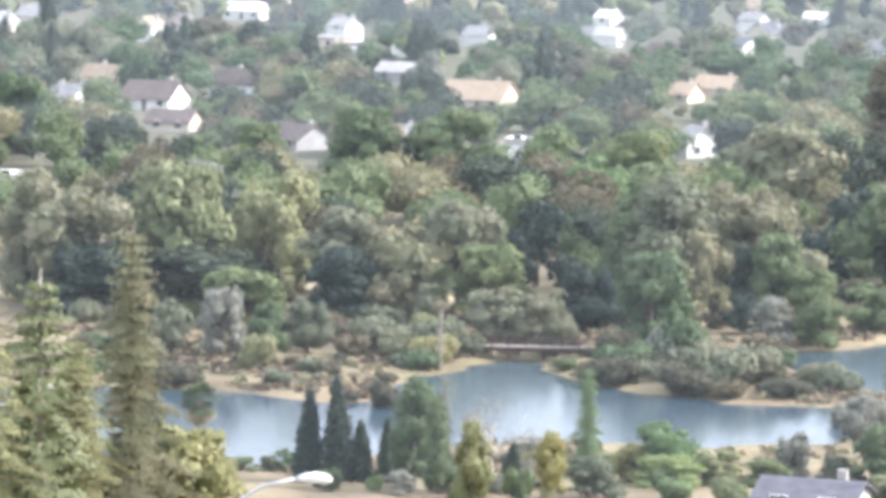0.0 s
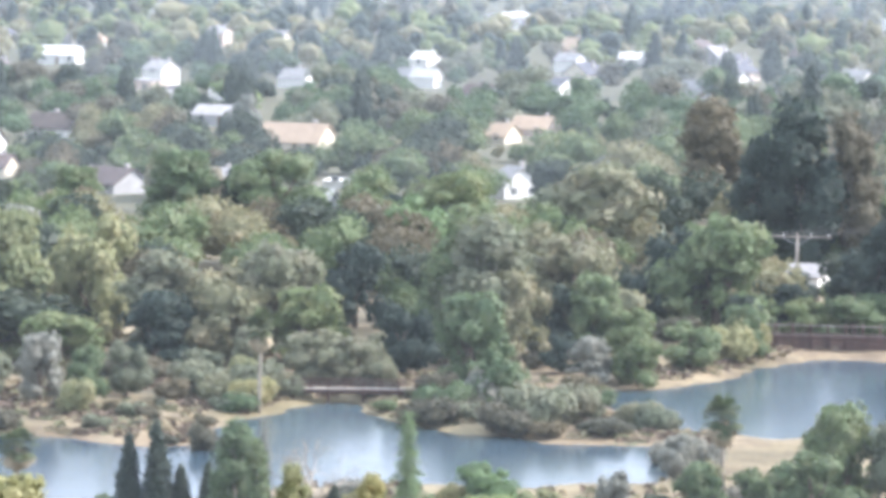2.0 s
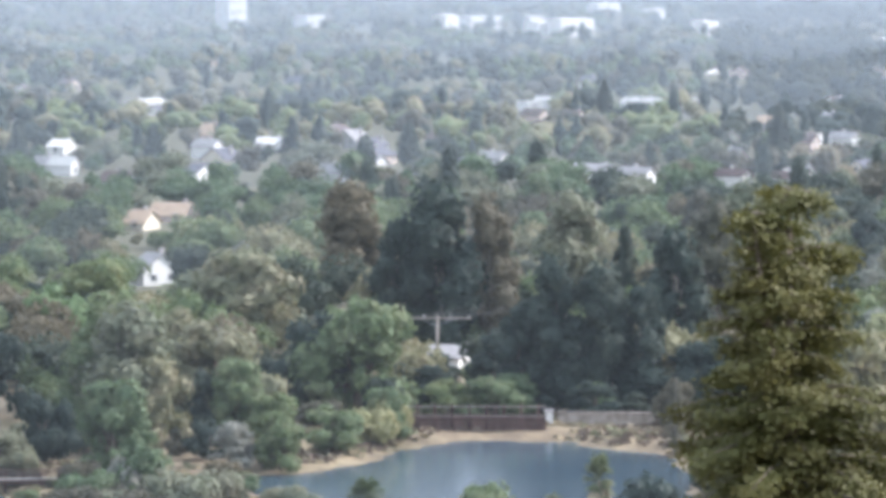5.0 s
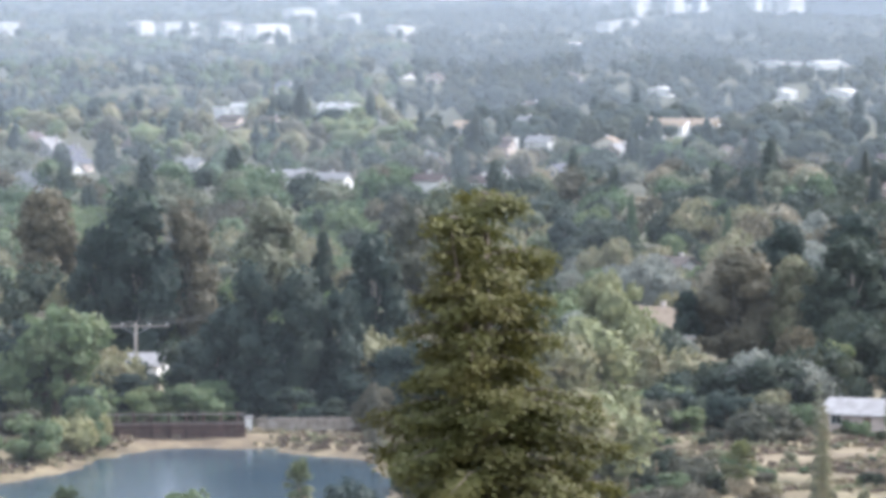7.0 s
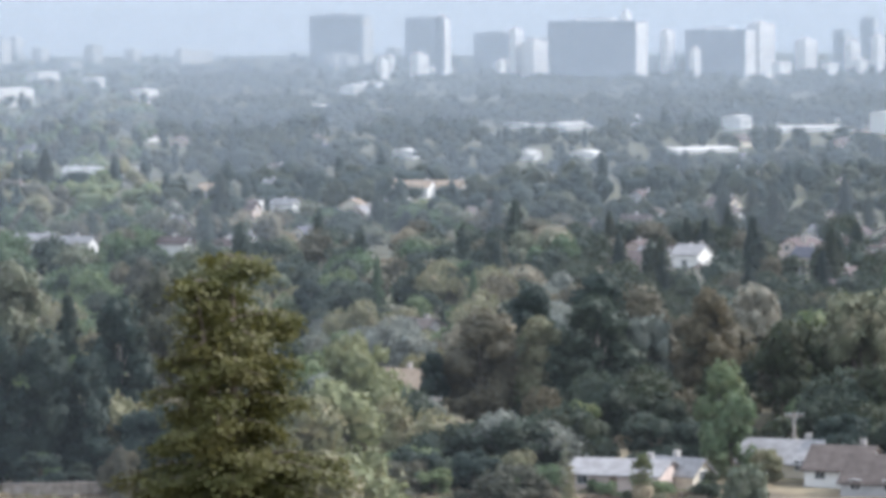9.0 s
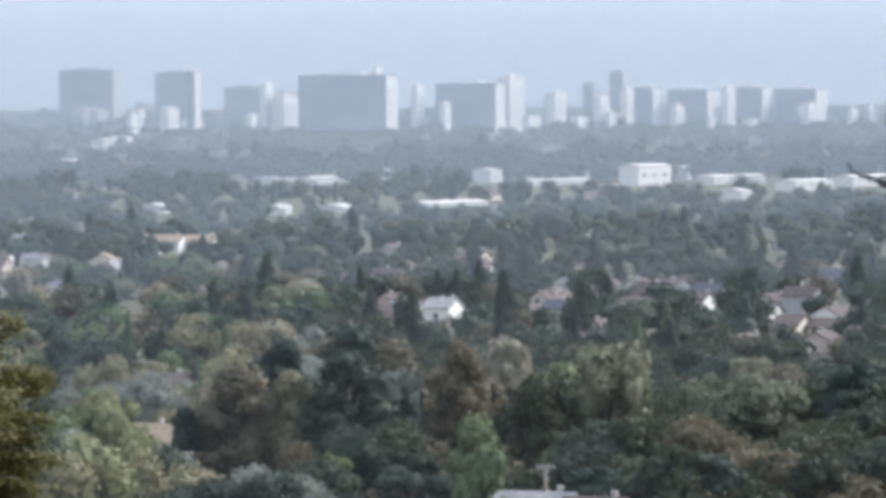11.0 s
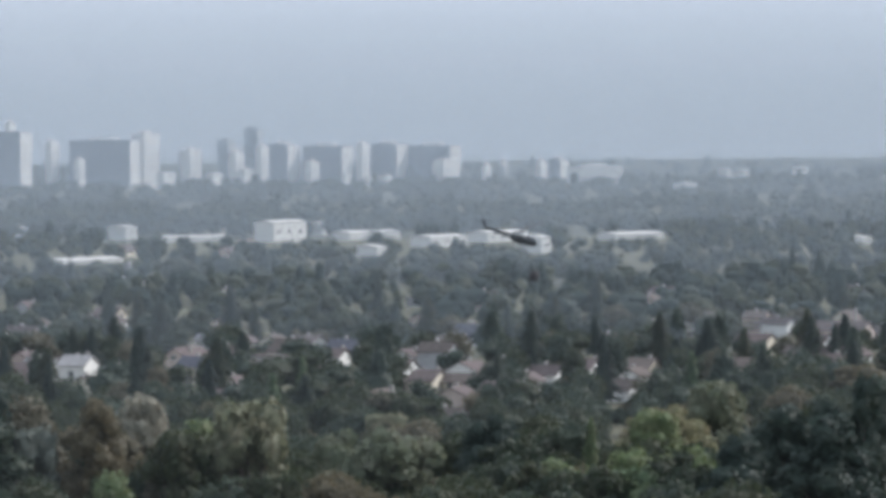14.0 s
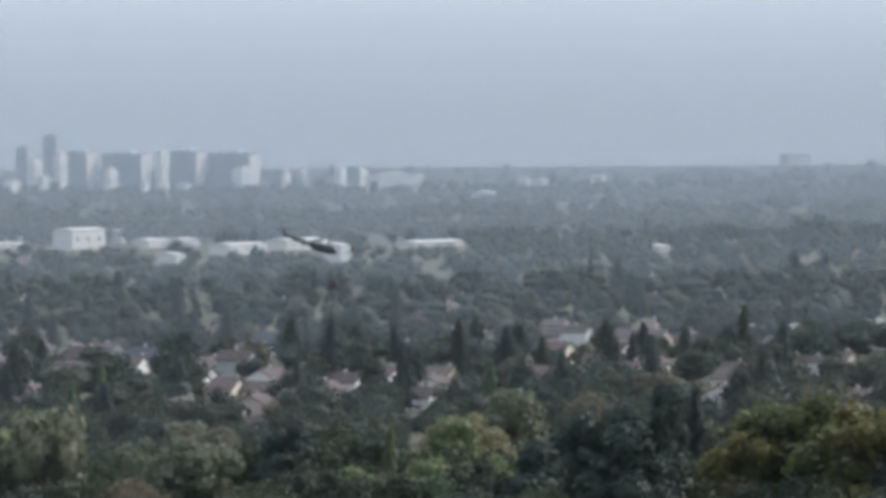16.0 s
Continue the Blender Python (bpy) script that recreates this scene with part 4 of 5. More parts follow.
# ---- helicopter with its water bucket ----
def helicopter(p, heading, nose_down, lean, scale=1.0):
    top = new("helicopter")
    top.matrix_basis = Matrix.Translation(p) @ Matrix.Rotation(heading, 4, "Z") @ Matrix.Rotation(lean, 4, "X") @ Matrix.Rotation(nose_down, 4, "Y") @ Matrix.Diagonal((scale, scale, scale, 1))

    def body(path, widths, heights, n=14):
        sh, pts = Shell(), []
        for (x, z), w, h in zip(path, widths, heights):
            pts += [(x, w * math.cos(6.2832 * i / n), z + h * math.sin(6.2832 * i / n)) for i in range(n)]
        f = [(k * n + i, k * n + (i + 1) % n, (k + 1) * n + (i + 1) % n, (k + 1) * n + i) for k in range(len(path) - 1) for i in range(n)]
        return sh.add(pts, f + [tuple(range(n))[::-1], tuple(range((len(path) - 1) * n, len(path) * n))])

    part("fuselage", body([(3.6, -0.35), (3.2, -0.2), (2.2, 0.05), (0.8, 0.15), (-1.2, 0.15), (-2.4, 0.3), (-3.0, 0.45)], [0.15, 0.6, 1.05, 1.2, 1.15, 0.75, 0.4], [0.15, 0.5, 0.95, 1.05, 1.0, 0.65, 0.38]).mesh("fuselage", HELI_DARK, True), top)
    part("engine_cowling", body([(1.0, 1.2), (0.4, 1.35), (-1.2, 1.3), (-2.4, 0.95)], [0.3, 0.62, 0.65, 0.3], [0.12, 0.4, 0.42, 0.2]).mesh("engine_cowling", HELI_WHITE, True), top)
    part("windscreen", body([(3.45, 0.0), (3.0, 0.28), (2.3, 0.55), (1.9, 0.72)], [0.3, 0.66, 0.86, 0.7], [0.1, 0.42, 0.5, 0.35]).mesh("windscreen", GLASS, True), top)
    part("tail_boom", Shell().tube([(-2.6, 0, 0.45), (-5.5, 0, 0.68), (-8.2, 0, 0.95)], [0.6, 0.42, 0.26], 10).mesh("tail_boom", HELI_DARK, True), top)
    part("tail_fin", Shell().prism([(-8.0, 0.8), (-8.6, 0.9), (-9.5, 2.7), (-8.9, 2.7)], -0.07, 0.07).mesh("tail_fin", HELI_DARK), top)
    part("tailplane", Shell().box(-6.3, -5.6, -1.3, 1.3, 0.62, 0.72).mesh("tailplane", HELI_DARK), top)
    part("mast", Shell().tube([(-0.3, 0, 1.5), (-0.3, 0, 2.35)], [0.16, 0.12], 9).mesh("mast", HELI_DARK), top)
    part("hub", Shell().box(-0.6, 0.0, -0.18, 0.18, 2.3, 2.5).mesh("hub", HELI_DARK), top)
    for s in (0, math.pi):
        rot = Matrix.Translation((-0.3, 0, 2.4)) @ Matrix.Rotation(s + 1.0, 4, "Z")
        part("rotor_blade", Shell().box(0.2, 7.2, -0.26, 0.26, -0.03, 0.05, rot).mesh("rotor_blade", HELI_DARK), top)
        rt = Matrix.Translation((-9.0, -0.2, 2.3)) @ Matrix.Rotation(s + 0.9, 4, "Y")
        part("tail_rotor_blade", Shell().box(0.05, 1.25, -0.02, 0.02, -0.1, 0.1, rt).mesh("tail_rotor_blade", HELI_DARK), top)
        y = 1.2 if s else -1.2
        skid = Shell().tube([(2.6, y, -1.35), (2.3, y, -1.6), (-1.8, y, -1.6)], [0.06, 0.06, 0.06], 7)
        for x in (1.4, -1.0):
            skid.tube([(x, y * 0.6, -0.7), (x, y, -1.6)], [0.05, 0.05], 6)
        part("skid", skid.mesh("skid", METAL, True), top)
    return tagged(top, "dark helicopter with a white engine cowling and two-blade rotor", "helicopter")


hp = Vector((361.2, 802.5, 38.5))
helicopter(hp, radians(-32.2), radians(15), radians(24), 0.95)


def water_bucket(p, attach):
    top = new("water_bucket")
    top.location = p
    n, pts = 14, []
    for z, w in ((-1.1, 0.75), (-0.7, 0.95), (0.3, 1.05), (1.0, 1.0), (1.0, 0.9), (0.2, 0.9)):
        pts += [(w * math.cos(6.2832 * i / n), w * math.sin(6.2832 * i / n), z) for i in range(n)]
    f = [(k * n + i, k * n + (i + 1) % n, (k + 1) * n + (i + 1) % n, (k + 1) * n + i) for k in range(5) for i in range(n)]
    part("bag", Shell().add(pts, f + [tuple(range(n))[::-1], tuple(range(5 * n, 6 * n))]).mesh("bag", BUCKET, True), top)
    knot = (0, 0, 3.2)
    for k in range(6):
        a = k * 1.047
        part("sling", Shell().tube([(0.95 * math.cos(a), 0.95 * math.sin(a), 1.0), knot], [0.025, 0.025], 4).mesh("sling", WIRE), top)
    up = Vector(attach) - Vector(p)
    part("long_line", Shell().tube([knot, tuple(up)], [0.05, 0.05], 5).mesh("long_line", WIRE), top)
    tagged(top, "dark water bucket slung on a line under the helicopter", "water bucket")


water_bucket((363.4, 801.5, 31.0), hp + Vector((0, 0, -1.0)))


# ---- downtown ----
def tower(az, r, w, h, pale=False, deep=None, turn=-24.0, crown=0, base=None):
    """A downtown block: shaft with storey bands, a right side coloured as sunlit, parapet and roof plant."""
    deep = deep or min(w, 28)
    if pale and turn == -24.0:
        turn, deep = 66.0, min(deep, w * 0.5)
    top, p = new("tower_block"), at(az, r)
    top.matrix_basis = Matrix.Translation((p.x, p.y, height_at(p) - 1 if base is None else base)) @ Matrix.Rotation(radians(turn - az), 4, "Z")
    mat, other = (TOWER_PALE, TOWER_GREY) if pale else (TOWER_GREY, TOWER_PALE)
    c, s = abs(math.cos(radians(turn))), abs(math.sin(radians(turn)))
    w = max(6.0, (w - deep * s) / c)
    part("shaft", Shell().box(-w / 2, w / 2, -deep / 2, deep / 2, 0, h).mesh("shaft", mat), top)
    # pale slab on the right: sunlight put into the wall colour
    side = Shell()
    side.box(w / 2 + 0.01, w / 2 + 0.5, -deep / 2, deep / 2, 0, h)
    part("side_wall", side.mesh("side_wall", TOWER_PALE), top, "side wall coloured pale as if sunlit")
    storey = Shell().box(-w / 2 - 0.25, w / 2, -deep / 2 - 0.3, -deep / 2 - 0.005, 0, 1.1).mesh("storey_band", other if pale else TOWER_GREY)
    for k in range(1, int(h / 7)):
        part("storey_band", storey, top).location = (0, 0, k * 7.0)
    par = Shell()
    for x0, x1, y0, y1 in ((-w / 2, w / 2, -deep / 2, -deep / 2 + 0.5), (-w / 2, w / 2, deep / 2 - 0.5, deep / 2), (-w / 2, -w / 2 + 0.5, -deep / 2 + 0.5, deep / 2 - 0.5), (w / 2 - 0.5, w / 2, -deep / 2 + 0.5, deep / 2 - 0.5)):
        par.box(x0, x1, y0, y1, h, h + 1.4)
    part("parapet", par.mesh("parapet", mat), top)
    part("roof_plant", Shell().box(-w * 0.22, w * 0.18, -deep * 0.2, deep * 0.3, h, h + 4.0 + crown).mesh("roof_plant", TOWER_PALE), top)
    tagged(top, ("pale" if pale else "grey") + " downtown tower block, faint in the haze", "tower block", "downtown towers")


tower(14.87, 4111, 14.3, 62.0, False)
tower(15.86, 4136, 13.2, 49.3, True)
tower(16.11, 4142, 25.4, 37.3, True)
tower(16.96, 4100, 95.7, 57.7, False)
tower(17.90, 4191, 13.4, 46.7, True)
tower(18.62, 4212, 70.8, 48.1, False)
tower(19.16, 4228, 27.1, 53.9, True)
tower(19.77, 4346, 20.9, 35.7, True)
tower(20.25, 4510, 19.2, 41.9, False)
tower(20.38, 4356, 16.3, 32.3, True)
tower(20.73, 4276, 13.7, 39.7, True)
tower(21.02, 4367, 31.4, 40.6, False)
tower(21.62, 4378, 51.4, 38.3, False)
tower(22.09, 4311, 13.8, 41.2, True)
tower(22.45, 4393, 37.5, 39.6, False)
tower(23.06, 4404, 54.0, 37.3, False)
tower(23.19, 4330, 24.3, 22.9, True)
tower(23.76, 4170, 8.9, 21.0, True)
tower(24.00, 4422, 9.4, 19.8, True)
tower(24.50, 4195, 12.3, 23.3, True)
tower(24.73, 4359, 20.9, 23.0, False)
tower(21.87, 3984, 7.4, 13.7, True)
tower(18.30, 4322, 12.7, 28.6, True)
tower(13.50, 4664, 69.6, 58.1, False)
tower(14.66, 4746, 49.4, 52.1, False)
tower(15.61, 4587, 51.4, 39.4, False)
tower(14.05, 4183, 12.3, 19.9, True)
tower(9.13, 4880, 15.6, 25.5, True)
tower(8.86, 4820, 33.4, 28.4, False)
tower(11.36, 4679, 17.5, 20.9, True)
tower(25.23, 4153, 55.4, 18.8, True, 20, 40)
tower(20.61, 4900, 20.0, 42.0, False, 12)
tower(21.85, 4150, 8.0, 14.0, True)
tower(21.40, 4300, 15.0, 24.0, True)
tower(19.42, 4150, 13.0, 13.0, True)
tower(20.08, 4150, 12.0, 13.0, True)
tower(20.50, 4200, 10.0, 17.0, True)
tower(15.66, 4200, 9.0, 18.0, True)
tower(18.27, 4080, 11.0, 30.0, True)
tower(14.55, 4150, 18.0, 26.0, True)
tower(22.16, 4200, 7.0, 9.0, True)
tower(24.48, 4200, 10.0, 12.0, True)
tower(17.35, 4250, 10.0, 66.0, True, 6)


def shed(az, r, w, h, deep=25.0, turn=30.0):
    """A long low white commercial building."""
    if r > 3000:
        h = h * 1.3 + 5.0
    top, p = new("warehouse"), at(az, r)
    top.matrix_basis = Matrix.Translation((p.x, p.y, height_at(p) - 0.5)) @ Matrix.Rotation(radians(turn - az), 4, "Z")
    part("wall", Shell().box(-w / 2, w / 2, -deep / 2, deep / 2, 0, h).mesh("wall", WALL["white"]), top)
    k = Shell().prism([(-deep / 2 - 0.4, h + 0.003), (deep / 2 + 0.4, h + 0.003), (0, h + 1.2)], -w / 2 - 0.4, w / 2 + 0.4)
    part("roof", Shell().add([(y, x, z) for x, y, z in k.v], [q[::-1] for q in k.f]).mesh("roof", ROOF["pale"]), top)
    for k in range(max(1, int(w / 9))):
        x = -w / 2 + 4.5 + k * 9
        part("window", Shell().box(x - 1.3, x + 1.3, -deep / 2 - 0.06, -deep / 2 + 0.02, h * 0.48, h * 0.6).mesh("window", GLASS), top)
    HOUSES.append((az, r, w + 4, 300))
    tagged(top, "long low white commercial building between trees", "warehouse", "commercial buildings")


shed(16.47, 2379, 10, 3.8, 14, 50)
shed(17.37, 2511, 11, 5.4, 14, 50)
shed(19.59, 2670, 13, 5.0, 14, 50)
shed(20.20, 2593, 13, 4.1, 14, 50)
shed(19.75, 2361, 54, 2.5, 14, 50)
shed(20.97, 2328, 28, 11.2, 14, 50)
shed(21.49, 2453, 9, 7.2, 14, 50)
shed(22.12, 2364, 44, 4.4, 14, 50)
shed(23.11, 2221, 30, 5.3, 14, 50)
shed(23.91, 2294, 34, 5.5, 14, 50)
shed(24.41, 2081, 7, 8.3, 14, 50)
shed(25.70, 2328, 40, 3.1, 14, 50)
shed(22.19, 2060, 7, 4.9, 14, 50)
shed(16.81, 1940, 8, 2.6, 14, 50)
shed(16.00, 1936, 3, 3.1, 14, 50)
shed(18.30, 1996, 43, 2.1, 14, 50)
shed(16.62, 2453, 20, 2.6, 14, 50)
shed(18.83, 2400, 10, 7.7, 14, 50)
shed(10.82, 3196, 13, 4.3, 14, 50)
shed(13.86, 3506, 23, 3.7, 14, 50)
shed(9.04, 3139, 38, 5.9, 14, 50)
shed(14.82, 4320, 35, 4.6, 14, 50)
shed(16.50, 2384, 11, 4.4, 14, 50)
shed(17.36, 2516, 10, 4.7, 14, 50)
shed(16.81, 1927, 8, 2.6, 14, 50)
shed(14.21, 2751, 9, 4.4, 14, 50)
shed(14.36, 1929, 5, 3.6, 14, 50)
shed(13.25, 2903, 31, 3.9, 14, 50)
shed(16.04, 2453, 23, 2.6, 14, 50)
shed(11.54, 4803, 45, 7.7, 14, 50)
shed(13.44, 4557, 24, 10.9, 14, 50)
shed(14.51, 4802, 26, 9.0, 14, 50)
shed(27.20, 4224, 9, 5.6, 14, 50)
shed(27.98, 4255, 7, 7.9, 14, 50)
shed(26.97, 4284, 6, 6.9, 14, 50)
shed(26.44, 3717, 15, 3.0, 14, 50)
shed(30.64, 4950, 40, 6.6, 14, 50)
shed(28.75, 2213, 6, 3.0, 14, 50)
shed(4.46, 3369, 22, 16.2, 14, 50)
shed(5.52, 3311, 22, 5.3, 14, 50)
shed(7.35, 3227, 15, 6.9, 14, 50)
shed(8.50, 3439, 18, 3.7, 14, 50)
shed(8.88, 3152, 63, 4.2, 14, 50)
shed(10.82, 3198, 13, 3.4, 14, 50)
shed(3.31, 1748, 14, 1.9, 14, 50)
shed(13.75, 3398, 32, 3.6, 14, 50)
shed(19.44, 4168, 13, 8.9, 14, 50)
shed(20.09, 4256, 11, 6.8, 14, 50)
shed(20.51, 4358, 15, 8.1, 14, 50)
shed(21.35, 4490, 18, 10.8, 14, 50)
shed(23.18, 4608, 25, 11.1, 14, 50)
shed(15.63, 4393, 12, 7.0, 14, 50)
shed(18.44, 4362, 23, 8.1, 14, 50)
shed(22.38, 4125, 8, 5.5, 14, 50)
shed(16.09, 4643, 25, 18.6, 14, 50)
shed(19.74, 4728, 19, 15.1, 14, 50)
shed(20.37, 4712, 15, 18.8, 14, 50)
shed(10.16, 4771, 15, 14.0, 14, 50)
shed(9.45, 4789, 13, 10.2, 14, 50)
shed(14.21, 4799, 13, 9.0, 14, 50)
shed(13.60, 4539, 18, 9.7, 14, 50)
shed(14.55, 4802, 19, 10.2, 14, 50)
shed(15.70, 4486, 18, 7.2, 14, 50)
shed(16.15, 4701, 25, 21.3, 14, 50)
shed(9.87, 4514, 18, 6.0, 14, 50)
shed(10.70, 4832, 15, 7.7, 14, 50)
shed(9.49, 3949, 32, 6.3, 14, 50)
shed(7.82, 3418, 41, 3.6, 14, 50)
shed(14.12, 4323, 9, 13.8, 14, 50)
shed(10.16, 3747, 15, 5.0, 14, 50)
shed(10.84, 3227, 17, 3.4, 14, 50)
shed(12.75, 2832, 11, 3.8, 14, 50)
shed(14.20, 2793, 15, 3.7, 14, 50)
shed(15.95, 2457, 20, 2.6, 14, 50)
shed(16.48, 2400, 16, 3.2, 14, 50)
shed(14.36, 1936, 7, 3.6, 14, 50)
shed(15.99, 1897, 5, 3.0, 14, 50)
shed(16.83, 1923, 9, 2.6, 14, 50)

# ---- trees told apart ----
plant('grand', 'olive', -4.20, 285, 23.6, 13.0)
plant('thin', 'yellow', -5.45, 275, 20.3, 14.0)
plant('grand', 'yellow', -6.30, 270, 22.8, 12.4)
plant('oak', 'yellow', -5.36, 290, 14.2, 9.7)
plant('grand', 'yellow', -4.95, 280, 16.0, 12.0)
plant('oak', 'olive', -3.77, 300, 11.5, 6.8)
plant('oak', 'green', -5.52, 300, 13.0, 9.6)
plant('oak', 'yellow', -3.47, 300, 9.4, 9.2)
plant('oak', 'olive', -4.54, 290, 9.0, 9.3)
plant('oak', 'olive', -5.84, 280, 8.3, 7.5)
plant('palm', 'green', -3.29, 372, 9.2, 4.6)
plant('cypress', 'dark', -1.78, 372, 8.2, 3.0)
plant('cypress', 'dark', -1.39, 372, 9.6, 3.2)
plant('cypress', 'dark', -1.07, 372, 5.6, 2.6)
plant('cypress', 'dark', -0.70, 372, 5.8, 2.3)
plant('cypress', 'dark', 0.32, 372, 3.9, 2.3)
plant('cypress', 'dark', 1.00, 372, 3.9, 2.2)
plant('cypress', 'dark', 1.38, 372, 0.5, 2.2)
plant('cypress', 'dark', 0.05, 372, 4.4, 2.2)
plant('gum', 'green', -0.34, 366, 9.6, 5.4)
plant('gum', 'green', -0.02, 362, 8.6, 3.6)
plant('grand', 'fresh', 2.02, 370, 11.0, 6.8)
plant('gum', 'yellow', 1.55, 352, 6.0, 3.6)
plant('gum', 'yellow', 0.45, 350, 7.2, 4.0)
plant('bare', 'grey', 0.69, 378, 8.6, 10.6)
plant('thin', 'grey', 0.06, 380, 9.6, 3.5)
plant('oak', 'fresh', 3.11, 380, 6.3, 7.1)
plant('oak', 'yellow', 3.80, 380, 3.7, 5.1)
plant('oak', 'fresh', 3.12, 376, 2.8, 7.5)
plant('oak', 'green', 4.49, 378, 2.9, 5.0)
plant('oak', 'grey', 4.84, 389, 4.9, 3.9)
plant('oak', 'green', 5.94, 382, 5.9, 5.6)
plant('oak', 'yellow', 2.66, 380, 4.1, 4.6)
plant('oak', 'green', 1.51, 384, 4.0, 3.1)
plant('oak', 'olive', 2.05, 360, 3.5, 5.8)
plant('oak', 'green', -2.71, 384, 1.5, 3.6)
plant('oak', 'green', -2.10, 386, 2.3, 2.6)
plant('palm', 'green', 6.31, 392, 11.8, 4.8)
plant('oak', 'grey', 5.69, 420, 5.1, 5.0)
plant('bush', 'grey', 6.11, 426, 3.4, 4.0)
plant('oak', 'green', 7.95, 392, 11.1, 8.9)
plant('oak', 'olive', 8.75, 390, 11.5, 7.8)
plant('ragged', 'green', 9.47, 396, 13.7, 3.7)
plant('oak', 'dark', 10.23, 380, 12.3, 10.1)
plant('oak', 'green', 9.17, 375, 8.5, 9.5)
plant('oak', 'green', 7.49, 380, 8.2, 8.6)
plant('oak', 'dark', 9.93, 370, 8.7, 10.9)
plant('oak', 'green', 6.80, 385, 5.8, 5.6)
plant('oak', 'olive', 6.04, 388, 6.2, 4.7)
plant('great', 'gold', 12.05, 225, 31.6, 22.5)
plant('gum', 'olive', 12.95, 440, 21.5, 14.0)
plant('gum', 'yellow', 13.45, 470, 20.0, 17.0)
plant('thin', 'brown', 10.49, 515, 10.0, 5.5)
plant('oak', 'brown', 10.47, 540, 7.3, 5.8)
plant('ragged', 'green', 15.43, 420, 12.8, 4.5)
plant('grand', 'olive', 16.57, 410, 17.6, 5.5)
plant('ragged', 'green', 17.54, 470, 12.6, 3.8)
plant('thin', 'olive', 16.51, 440, 17.3, 4.1)
plant('oak', 'olive', 18.95, 480, 9.8, 7.0)
plant('palm', 'green', -0.02, 468, 12.2, 4.1)
plant('bush', 'olive', -0.75, 481, 4.0, 8.3)
plant('bush', 'olive', -0.06, 477, 4.7, 6.4)
plant('oak', 'olive', 0.79, 491, 7.3, 9.8)
plant('oak', 'olive', 1.33, 490, 6.3, 7.8)
plant('oak', 'olive', -0.13, 498, 6.0, 5.3)
plant('bush', 'olive', 3.78, 455, 5.1, 8.5)
plant('bush', 'olive', 4.32, 459, 4.6, 6.7)
plant('bush', 'grey', 3.02, 468, 5.1, 5.6)
plant('bush', 'brown', 3.40, 452, 3.8, 7.2)
plant('bush', 'green', 2.48, 463, 4.1, 6.8)
plant('bush', 'brown', 2.09, 462, 2.0, 5.5)
plant('bush', 'brown', 4.70, 451, 1.9, 6.6)
plant('bush', 'grey', 5.61, 433, 3.6, 5.8)
plant('oak', 'grey', 4.44, 497, 5.5, 6.3)
plant('oak', 'green', 5.13, 497, 6.5, 6.6)
plant('oak', 'dark', 4.13, 504, 5.4, 5.4)
plant('oak', 'green', 2.87, 483, 11.7, 11.0)
plant('oak', 'green', 3.17, 468, 6.9, 6.2)
plant('oak', 'olive', -3.67, 476, 6.7, 5.7)
plant('oak', 'grey', -2.98, 470, 7.9, 6.3)
plant('oak', 'green', -2.37, 474, 7.0, 5.1)
plant('oak', 'olive', -1.83, 478, 7.1, 5.7)
plant('bush', 'yellow', -2.52, 462, 4.1, 4.9)
plant('bush', 'brown', -3.60, 451, 3.0, 5.4)
plant('bush', 'brown', -0.76, 438, 3.4, 3.5)
plant('bush', 'olive', 0.41, 479, 2.7, 3.8)
plant('bush', 'olive', 1.64, 490, 4.0, 5.2)
plant('oak', 'olive', -4.88, 515, 17.3, 17.2)
plant('oak', 'yellow', -3.58, 521, 18.2, 16.0)
plant('oak', 'dark', -3.20, 514, 9.7, 20.6)
plant('oak', 'yellow', -2.23, 528, 18.4, 12.7)
plant('oak', 'dark', -4.81, 512, 8.9, 15.0)
plant('oak', 'green', -2.74, 502, 8.1, 12.0)
plant('gum', 'olive', -1.28, 517, 12.9, 13.8)
plant('oak', 'dark', -1.43, 508, 9.2, 11.5)
plant('oak', 'olive', 0.11, 518, 16.0, 15.2)
plant('oak', 'olive', -0.51, 513, 12.8, 13.7)
plant('oak', 'green', 0.64, 508, 9.6, 11.5)
plant('oak', 'dark', 1.27, 552, 12.6, 9.6)
plant('oak', 'fresh', 2.12, 604, 15.0, 12.1)
plant('gum', 'olive', 3.02, 511, 17.9, 13.6)
plant('gum', 'green', 2.49, 512, 13.8, 8.9)
plant('oak', 'dark', 1.95, 501, 9.4, 8.0)
plant('oak', 'olive', 3.48, 511, 12.4, 10.2)
plant('oak', 'olive', 4.49, 644, 15.5, 20.6)
plant('oak', 'olive', 4.25, 535, 15.8, 16.4)
plant('oak', 'green', 4.56, 522, 10.5, 9.0)
plant('gum', 'olive', -5.56, 526, 16.9, 10.5)
plant('oak', 'green', 0.14, 704, 15.1, 17.8)
plant('oak', 'green', -1.09, 719, 12.5, 14.4)
plant('oak', 'fresh', -0.37, 1037, 9.7, 15.2)
plant('oak', 'dark', -0.17, 717, 11.5, 10.5)
plant('oak', 'grey', -0.70, 730, 8.8, 6.8)
plant('oak', 'green', -5.81, 762, 17.2, 13.2)
plant('oak', 'yellow', 4.05, 825, 11.0, 12.1)
plant('oak', 'green', 3.90, 796, 7.4, 11.7)
plant('oak', 'green', 6.18, 552, 17.8, 17.7)
plant('oak', 'dark', 5.64, 555, 14.9, 12.6)
plant('oak', 'green', 6.52, 525, 6.7, 6.3)
plant('bush', 'yellow', 6.33, 522, 5.6, 7.7)
plant('oak', 'green', 5.83, 511, 6.4, 8.2)
